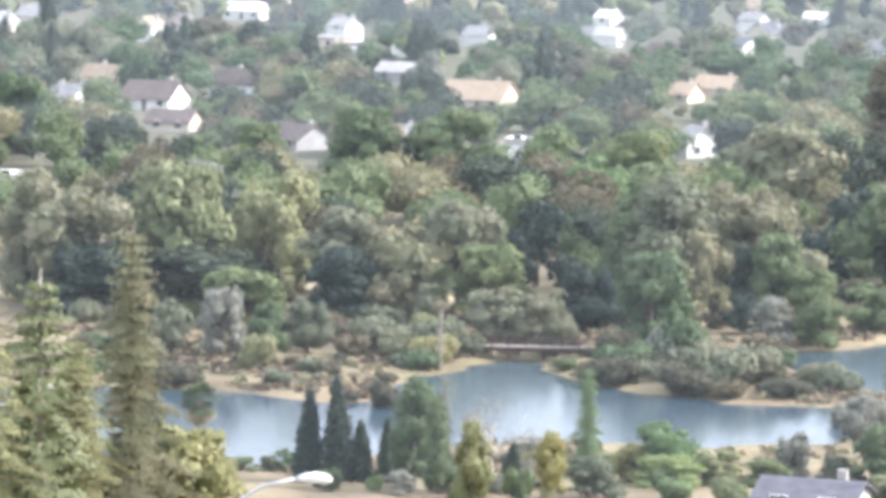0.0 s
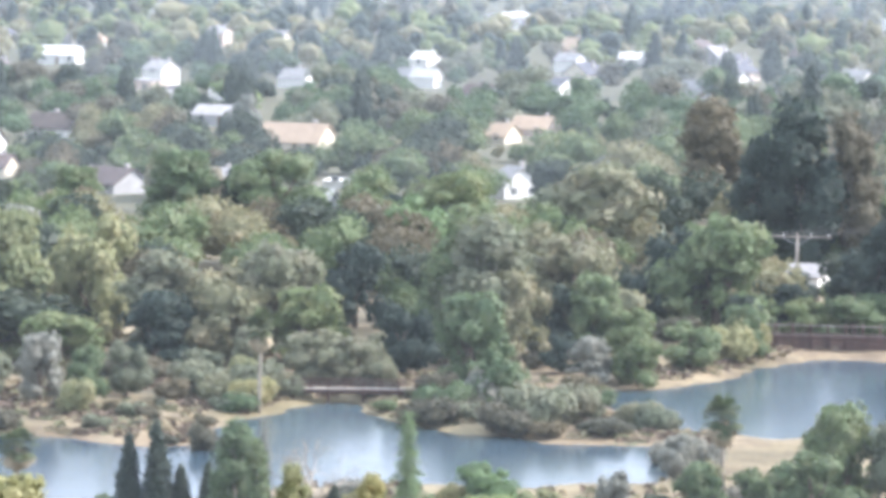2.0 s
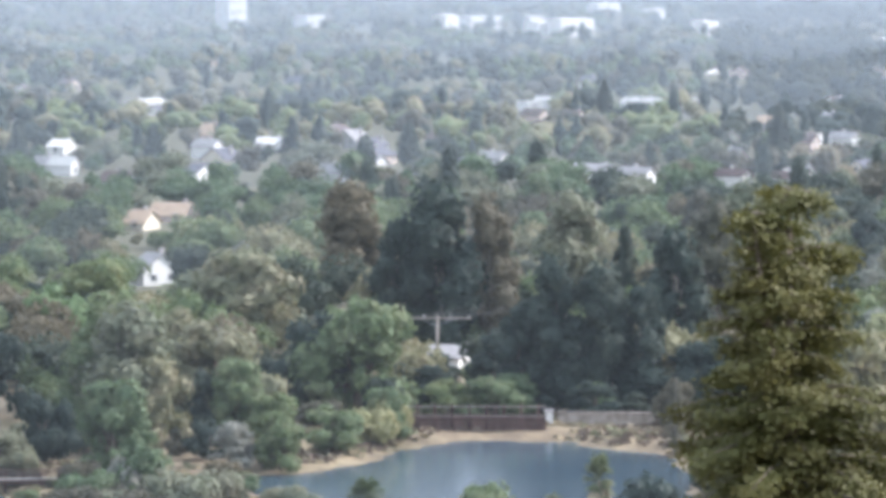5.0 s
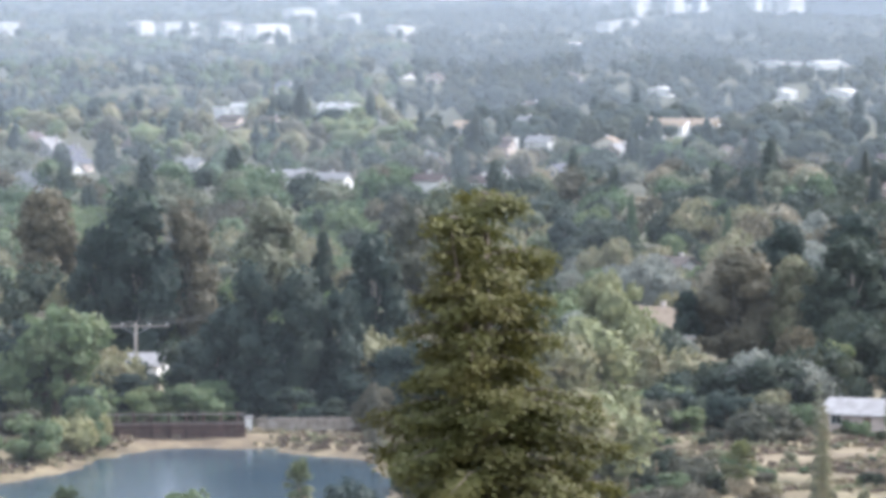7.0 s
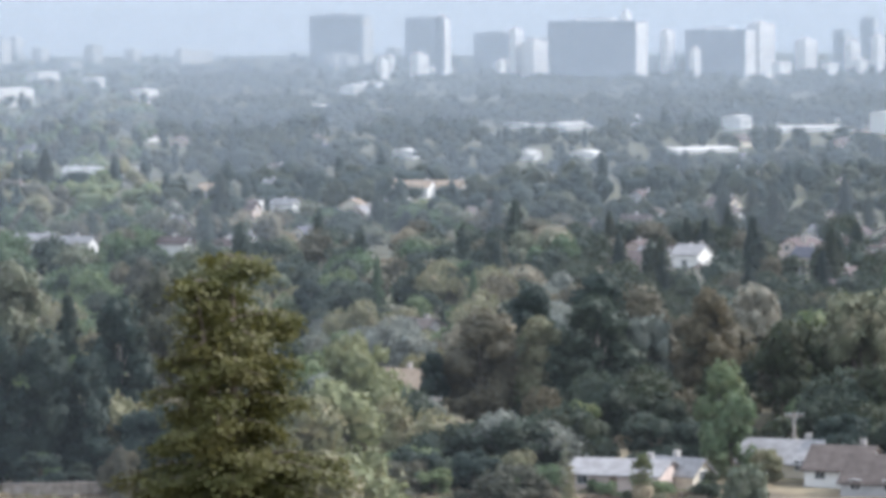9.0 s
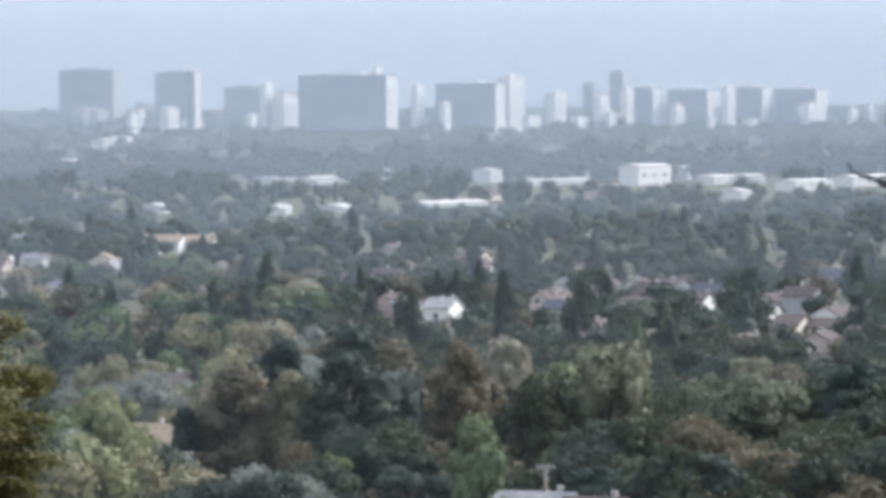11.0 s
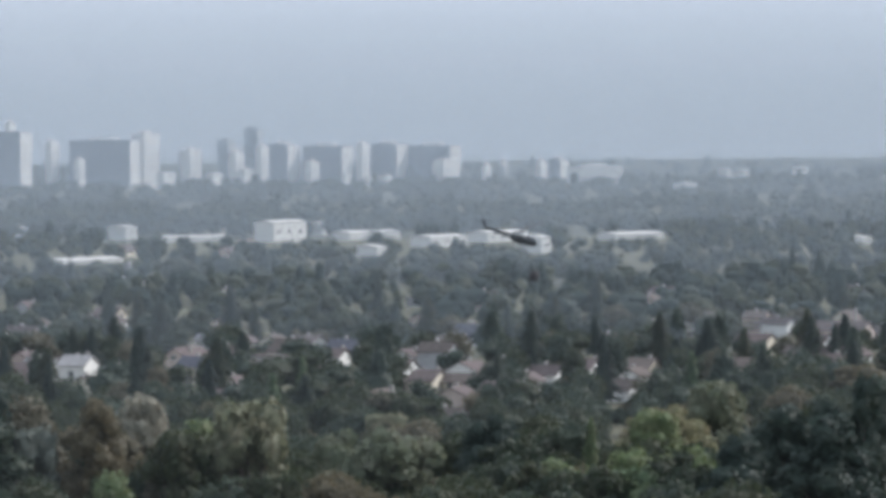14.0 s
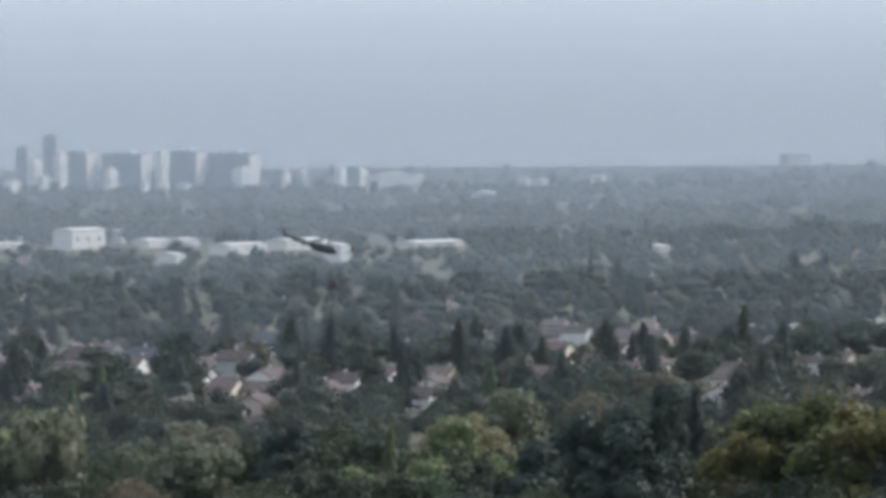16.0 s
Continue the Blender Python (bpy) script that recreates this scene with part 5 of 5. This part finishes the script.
plant('bush', 'yellow', 6.71, 528, 4.3, 4.2)
plant('oak', 'green', 5.03, 517, 7.6, 7.6)
plant('oak', 'dark', 4.19, 524, 9.8, 7.7)
plant('oak', 'olive', 4.73, 637, 16.6, 20.4)
plant('gum', 'green', 2.89, 544, 17.5, 14.5)
plant('gum', 'olive', 3.73, 557, 13.4, 10.4)
plant('gum', 'dark', 7.33, 634, 25.9, 16.1)
plant('gum', 'dark', 6.72, 635, 21.3, 11.0)
plant('gum', 'brown', 7.95, 634, 24.6, 11.0)
plant('gum', 'brown', 6.11, 718, 22.1, 15.3)
plant('gum', 'dark', 8.33, 558, 14.6, 8.2)
plant('gum', 'dark', 8.86, 557, 20.6, 11.1)
plant('gum', 'dark', 9.48, 557, 19.8, 10.4)
plant('gum', 'dark', 10.01, 557, 17.6, 9.7)
plant('gum', 'olive', 9.10, 652, 23.6, 14.8)
plant('cedar', 'dark', 9.79, 633, 21.2, 9.3)
plant('gum', 'dark', 10.48, 583, 23.5, 11.7)
plant('gum', 'brown', 11.01, 633, 23.8, 12.7)
plant('gum', 'dark', 8.02, 568, 9.9, 8.3)
plant('gum', 'dark', 9.17, 555, 13.3, 8.9)
plant('cedar', 'dark', 10.78, 583, 19.6, 8.6)
plant('gum', 'olive', 11.39, 652, 25.3, 13.0)
plant('oak', 'dark', 11.01, 554, 11.9, 13.3)
plant('cedar', 'dark', 5.28, 1147, 18.4, 10.7)
plant('cedar', 'dark', 9.50, 1484, 19.8, 12.7)
plant('cedar', 'dark', 11.85, 1235, 18.9, 13.2)
plant('cedar', 'dark', 12.12, 1033, 13.8, 4.1)
plant('cedar', 'dark', 7.72, 1143, 12.2, 6.1)
plant('oak', 'yellow', 13.77, 594, 19.1, 13.5)
plant('oak', 'grey', 15.38, 699, 14.0, 14.0)
plant('gum', 'brown', 17.52, 690, 17.5, 15.6)
plant('gum', 'dark', 16.91, 668, 21.5, 15.2)
plant('gum', 'brown', 18.51, 670, 17.9, 11.6)
plant('oak', 'dark', 15.77, 558, 8.2, 14.9)
plant('oak', 'green', 16.68, 604, 7.3, 7.2)
plant('oak', 'dark', 15.23, 544, 5.8, 8.0)
plant('gum', 'green', 18.60, 575, 13.9, 9.2)
plant('oak', 'green', 18.75, 560, 12.8, 9.0)
plant('gum', 'green', 19.81, 653, 15.7, 15.7)
plant('oak', 'olive', 20.50, 635, 20.3, 16.1)
plant('gum', 'olive', 16.22, 630, 16.9, 10.9)
plant('oak', 'dark', 14.46, 543, 6.6, 8.7)
plant('cedar', 'dark', 14.47, 745, 9.0, 2.4)
plant('cedar', 'dark', 19.00, 820, 23.5, 5.0)
plant('cedar', 'dark', 17.24, 939, 15.0, 7.5)
plant('oak', 'grey', 19.12, 715, 16.2, 12.4)
plant('oak', 'brown', 17.21, 690, 12.0, 9.2)
plant('cedar', 'dark', 14.37, 1184, 9.5, 11.0)
plant('oak', 'dark', 16.45, 630, 12.7, 12.6)
plant('oak', 'green', 17.98, 597, 2.4, 6.4)
plant('oak', 'green', 19.89, 608, 8.1, 9.7)
plant('oak', 'olive', 19.21, 554, 4.5, 5.2)
plant('gum', 'dark', 14.69, 629, 11.8, 6.7)
plant('oak', 'deep', 20.15, 649, 18.2, 19.0)
plant('oak', 'deep', 19.47, 630, 16.0, 14.3)
plant('oak', 'olive', 22.38, 632, 17.8, 19.4)
plant('oak', 'olive', 21.76, 641, 16.3, 12.8)
plant('gum', 'brown', 15.35, 629, 17.6, 15.1)
plant('gum', 'dark', 16.94, 629, 20.2, 15.1)
plant('oak', 'brown', 18.47, 678, 16.3, 15.4)
plant('oak', 'grey', 17.63, 667, 14.3, 9.8)
plant('oak', 'dark', 23.75, 673, 17.1, 11.7)
plant('oak', 'green', 24.82, 618, 13.6, 13.2)
plant('oak', 'green', 25.74, 619, 13.2, 12.4)
plant('oak', 'green', 26.50, 621, 14.9, 13.2)
plant('oak', 'deep', 24.44, 617, 13.2, 10.7)
plant('oak', 'green', 26.03, 698, 14.0, 12.1)
plant('oak', 'olive', 26.34, 721, 13.5, 13.5)
plant('oak', 'deep', 21.38, 567, 12.1, 12.8)
plant('oak', 'deep', 20.85, 589, 12.6, 11.8)
plant('gum', 'dark', 16.03, 710, 17.0, 11.4)
plant('cedar', 'dark', 19.06, 956, 17.9, 10.2)
plant('cedar', 'dark', 20.29, 1223, 18.0, 9.8)
plant('cedar', 'dark', 20.45, 1050, 12.3, 8.4)
plant('cedar', 'dark', 22.29, 1302, 19.1, 7.6)
plant('cedar', 'dark', 24.34, 1060, 16.3, 9.3)
plant('cedar', 'dark', 21.29, 818, 14.2, 9.8)
plant('cedar', 'dark', 19.99, 864, 15.0, 8.1)
plant('cedar', 'dark', 25.37, 971, 13.6, 7.8)
plant('cedar', 'dark', 19.00, 786, 15.8, 4.2)
plant('oak', 'deep', 16.64, 565, 9.8, 9.8)
plant('oak', 'deep', 23.30, 568, 9.1, 9.9)
plant('oak', 'dark', 20.24, 566, 9.1, 9.8)
plant('oak', 'dark', 17.79, 565, 9.1, 13.6)
plant('oak', 'dark', 22.00, 567, 9.1, 9.8)
plant('oak', 'deep', 15.35, 565, 8.3, 12.8)
plant('cedar', 'dark', 24.36, 1039, 17.3, 9.1)
plant('cedar', 'dark', 25.32, 932, 16.2, 8.7)
plant('cedar', 'dark', 26.73, 1022, 15.7, 10.4)
plant('cedar', 'dark', 28.44, 1053, 12.6, 7.0)
plant('cedar', 'dark', 26.31, 1021, 10.9, 8.2)
plant('gum', 'dark', 27.70, 623, 19.9, 13.3)
plant('gum', 'dark', 28.39, 624, 20.0, 12.5)
plant('gum', 'dark', 27.17, 613, 15.6, 10.6)
plant('gum', 'dark', 28.84, 625, 24.1, 10.8)
plant('oak', 'olive', 26.09, 733, 13.7, 16.6)
plant('oak', 'olive', 26.78, 747, 16.0, 14.9)
plant('oak', 'deep', 25.19, 611, 13.1, 13.8)
plant('oak', 'deep', 26.33, 612, 14.7, 14.7)
plant('oak', 'green', 25.64, 611, 11.4, 12.2)
plant('oak', 'deep', 23.96, 664, 13.3, 15.1)
plant('gum', 'dark', 28.09, 606, 13.7, 16.2)
plant('oak', 'dark', 27.10, 605, 12.1, 12.9)
plant('oak', 'gold', 30.72, 650, 22.8, 28.6)
plant('oak', 'gold', 31.78, 640, 21.8, 25.6)
plant('cedar', 'dark', 29.27, 713, 18.1, 6.7)
plant('gum', 'dark', 28.40, 605, 19.4, 15.3)
plant('oak', 'gold', 29.96, 645, 16.9, 15.5)


# ---- woods ----
def hides(az, r, h):
    """Whether a tree would stand before a house that is seen from the hill."""
    for a, rh, w, far in HOUSES:
        if 0 < rh - r < far and abs(az - a) * 0.01745 * r < w / 2 + 3.0 and h > (rh - r) * 60 / r + 1.0:
            return True
        if abs(rh - r) < 8 and abs(az - a) * 0.01745 * r < w / 2 + 4.0:
            return True
    return False


rng = random.Random(12)
done = 0
while done < 75:
    az, r = rng.uniform(-7, 33), rng.uniform(585, 930)
    if az < 4.5 and r < 610 or az > 10.5 and r < 600:
        continue
    kind = rng.choice(["oak", "oak", "oak", "gum", "gum", "cedar"])
    h = {"oak": rng.uniform(6, 11), "gum": rng.uniform(10, 15), "cedar": rng.uniform(9, 15)}[kind]
    if hides(az, r, h) and rng.random() < 0.97:
        h *= 0.4
        if hides(az, r, h):
            continue
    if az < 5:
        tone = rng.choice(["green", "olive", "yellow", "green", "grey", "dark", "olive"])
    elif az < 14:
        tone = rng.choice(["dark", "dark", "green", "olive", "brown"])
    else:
        # darker leaf tones to the right imitate trees seen against the sun
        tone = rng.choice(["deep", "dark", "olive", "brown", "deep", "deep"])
    if kind == "cedar":
        tone = rng.choice(["dark", "green"])
    plant(kind, tone, az, r, h, h * {"oak": rng.uniform(1.0, 1.4), "gum": rng.uniform(0.55, 0.75), "cedar": rng.uniform(0.35, 0.5)}[kind])
    done += 1


for k in range(34):
    az, r = rng.uniform(15.5, 31), rng.uniform(880, 1350)
    h = rng.uniform(11, 17)
    plant("cedar", rng.choice(["dark", "deep"]), az, r, h, h * rng.uniform(0.5, 0.7))
for k in range(340):
    az, r = rng.uniform(-5, 5.6), rng.uniform(440, 545)
    p = at(az, r)
    x, y = np.array([p.x]), np.array([p.y])
    d = min(shore_distance(x, y, LAKE_A)[0], shore_distance(x, y, LAKE_B)[0])
    bare = -3.4 < az < -0.5 and r < 474
    if d > 1.0 and (d < 6 or rng.random() < 0.35) and not (bare and rng.random() < 0.4):
        h = rng.uniform(0.7, 1.7) if bare else rng.uniform(1.2, 3.4)
        plant("bush", rng.choice(["brown", "olive", "brown", "olive", "yellow", "green"]), az, r, h, h * rng.uniform(1.5, 2.4))
for k in range(46):
    az, r = rng.uniform(6.3, 11.2), rng.uniform(546, 580)
    h = rng.uniform(3.5, 6.5)
    plant(rng.choice(["oak", "oak", "gum"]), rng.choice(["dark", "dark", "green"]), az, r, h, h * rng.uniform(1.1, 1.6))
for k in range(190):
    az, r = rng.uniform(10.8, 18.5), rng.uniform(455, 560)
    h = rng.uniform(1.5, 4.2) if r < 490 else rng.uniform(0.9, 2.6) if r < 530 else rng.uniform(2, 5.5)
    if az > 16.3:
        h *= 0.4
    plant(rng.choice(["bush", "bush", "oak"]), rng.choice(["brown", "olive", "deep", "green"]), az, r, h, h * rng.uniform(1.2, 2.0))
for k in range(70):
    az, r = rng.uniform(-6.5, 9.5), rng.uniform(350, 397)
    h = rng.uniform(1.2, 3.0)
    plant(rng.choice(["bush", "bush", "oak"]), rng.choice(["green", "olive", "yellow", "fresh", "grey", "green"]), az, r, h, h * rng.uniform(1.0, 1.7))


def wood_patch(name, tone, trees, detail, seed):
    """Many small trees as one mass: lumpy hearts under loose leaf clumps."""
    g = np.random.default_rng(seed)
    ball = ICO2 if detail > 2 else ICO1
    allv, allf, k = [], [], 0
    for az, r, h, w, tall in trees:
        p = at(az, r)
        z = float(land(r))
        n = 3 if detail > 1 else 2
        for j in range(n):
            u = (j + 0.5) / n
            s = w / 2 * (0.85 - 0.45 * u * tall) * g.uniform(0.6, 0.95)
            c = np.array([p.x + g.normal(0, w * 0.2), p.y + g.normal(0, w * 0.2), z + h * (0.28 + 0.5 * u)])
            if tall > 0.8:
                c[0], c[1] = p.x, p.y
            lump = (0.84 if detail > 2 else 1.0) + 0.24 * np.sin(ball[0] @ g.normal(0, 3, 3) + g.uniform(0, 6))[:, None] + 0.16 * np.sin(ball[0] @ g.normal(0, 7, 3))[:, None]
            allv.append(c + ball[0] * np.array([s, s, h * (0.27 if tall < 0.8 else 0.34)]) * lump)
            allf.append(np.array(ball[1]) + k)
            k += len(ball[0])
            m = int(28 * detail * max(1.0, (w / 7) ** 2)) if detail > 2 else 20 * detail
            d = g.normal(size=(m, 3))
            d[:, 2] = np.abs(d[:, 2]) - 0.3
            d /= np.linalg.norm(d, axis=1)[:, None]
            q = c + d * np.array([s, s, h * 0.3]) * g.uniform(0.9, 1.25, (m, 1))
            size = 0.13 * w if detail < 2 else min(0.13 * w, 0.52)
            a, b = g.normal(size=(m, 3)), g.normal(size=(m, 3))
            a *= size / np.linalg.norm(a, axis=1)[:, None]
            b = np.cross(a, b)
            b *= size * 0.9 / np.linalg.norm(b, axis=1)[:, None]
            allv.append(np.stack([q + a, q + b, q - a * 0.6 - b * 0.4], 1).reshape(-1, 3))
            allf.append(np.arange(3 * m).reshape(-1, 3) + k)
            k += 3 * m
    me = mesh_from(name, np.concatenate(allv).tolist(), np.concatenate(allf).tolist(), LEAF[tone])
    tagged(new(name, me), f"dense {TONES[tone]} tree tops filling the suburb", "woods", kind="stuff")


def open_bank(az, r):
    """Where the lake lies or its dry open margins run."""
    p = at(az, r)
    x, y = np.array([p.x]), np.array([p.y])
    d = min(shore_distance(x, y, LAKE_A)[0], shore_distance(x, y, LAKE_B)[0])
    return d < (9 if az < 5 else 12) or (az > 11 and r < 553)


def dry_scrub(count, spans, mat, seed, label):
    """Low tufts of dry grass and weeds on the banks and the dirt field, as one mass."""
    g = np.random.default_rng(seed)
    sh = Shell()
    az, r = np.empty(0), np.empty(0)
    for a0, a1, r0, r1, share in spans:
        n = int(count * share)
        az, r = np.append(az, g.uniform(a0, a1, n)), np.append(r, g.uniform(r0, r1, n))
    x, y = r * np.sin(np.radians(az)), r * np.cos(np.radians(az))
    d = np.minimum(shore_distance(x, y, LAKE_A), shore_distance(x, y, LAKE_B))
    patch = np.sin(x * 0.21 + 2 * np.sin(y * 0.13 + seed)) + np.sin(y * 0.31 - x * 0.11) + g.normal(0, 0.5, len(x))
    z = ground_z(x, y)
    for i in np.nonzero((d > 1.6) & (patch > 0.1) & (z > 0.1))[0]:
        h, w = g.uniform(0.2, 0.75), g.uniform(0.35, 0.9)
        for _ in range(4):
            a = g.uniform(0, 6.28)
            c, e = math.cos(a) * w, math.sin(a) * w
            q = (x[i] + g.normal(0, w * 0.6), y[i] + g.normal(0, w * 0.6), z[i] - 0.05)
            sh.add([(q[0] - c, q[1] - e, q[2]), (q[0] + c, q[1] + e, q[2]), (q[0] + c * 0.5 + g.normal(0, 0.2), q[1] + e * 0.5, q[2] + h), (q[0] - c * 0.5, q[1] - e * 0.5 + g.normal(0, 0.2), q[2] + h * 0.8)], [(0, 1, 2, 3)])
    tagged(new("dry_grass", sh.mesh("dry_grass", mat)), label, "grass", kind="stuff")


BANKS = [(-7, 6.2, 440, 500, 0.5), (4.8, 11, 500, 552, 0.22), (-6.5, 8.5, 378, 420, 0.12), (10.8, 18.5, 480, 556, 0.4)]
dry_scrub(5200, BANKS, surface("brown_weeds", (0.12, 0.088, 0.066), (0.20, 0.155, 0.115), 0.2, 0.95, 0.0), 3, "low brown dry weeds scattered over the lake banks")
dry_scrub(3600, BANKS, surface("straw_grass", (0.24, 0.20, 0.125), (0.34, 0.285, 0.185), 0.2, 0.95, 0.0), 8, "low straw-coloured dry grass tufts on the banks")
dry_scrub(2200, BANKS, LEAF["olive"], 14, "low olive-green weeds among the dry grass")

g = np.random.default_rng(21)
masses = {}
for near, far, count, detail in [(560, 900, 1900, 4), (880, 1250, 1300, 3), (1250, 1800, 1900, 2), (1800, 2700, 2600, 1), (2700, 4300, 3800, 1), (4250, 4850, 1500, 1)]:
    for _ in range(count):
        az = g.uniform(-9, 34)
        r = math.sqrt(g.uniform(near ** 2, far ** 2))
        low = near < 800
        h = (g.uniform(2.2, 6.0) if g.random() < 0.5 else g.uniform(6, 11)) if low else g.uniform(5, 10.5)
        tall = 0.3
        if low and (open_bank(az, r) or g.random() < 0.1):
            continue
        if not low and g.random() < 0.10:
            h, tall = g.uniform(9, 15), 1.0
        if r < 2400 and hides(az, r, h):
            continue
        # right-hand woods get dark tones in place of backlit shade
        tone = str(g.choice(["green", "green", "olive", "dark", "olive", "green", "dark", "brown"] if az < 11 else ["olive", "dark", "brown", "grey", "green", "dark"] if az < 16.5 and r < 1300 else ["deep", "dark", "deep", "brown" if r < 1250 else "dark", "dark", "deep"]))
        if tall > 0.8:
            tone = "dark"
        if near >= 1250 and tall < 0.8:
            h *= g.uniform(0.85, 1.35) if r < 2700 else 0.85
        w = h * (g.uniform(0.85, 1.35) if near >= 1250 and tall < 0.8 else g.uniform(0.9, 1.4) if tall < 0.8 else g.uniform(0.5, 0.8)) * (1.0 if r < 2400 else 1.7)
        masses.setdefault((near, tone, detail), []).append((az, r, h, w, tall))
for (near, tone, detail), trees in masses.items():
    wood_patch("woods", tone, trees, detail, near + len(tone))
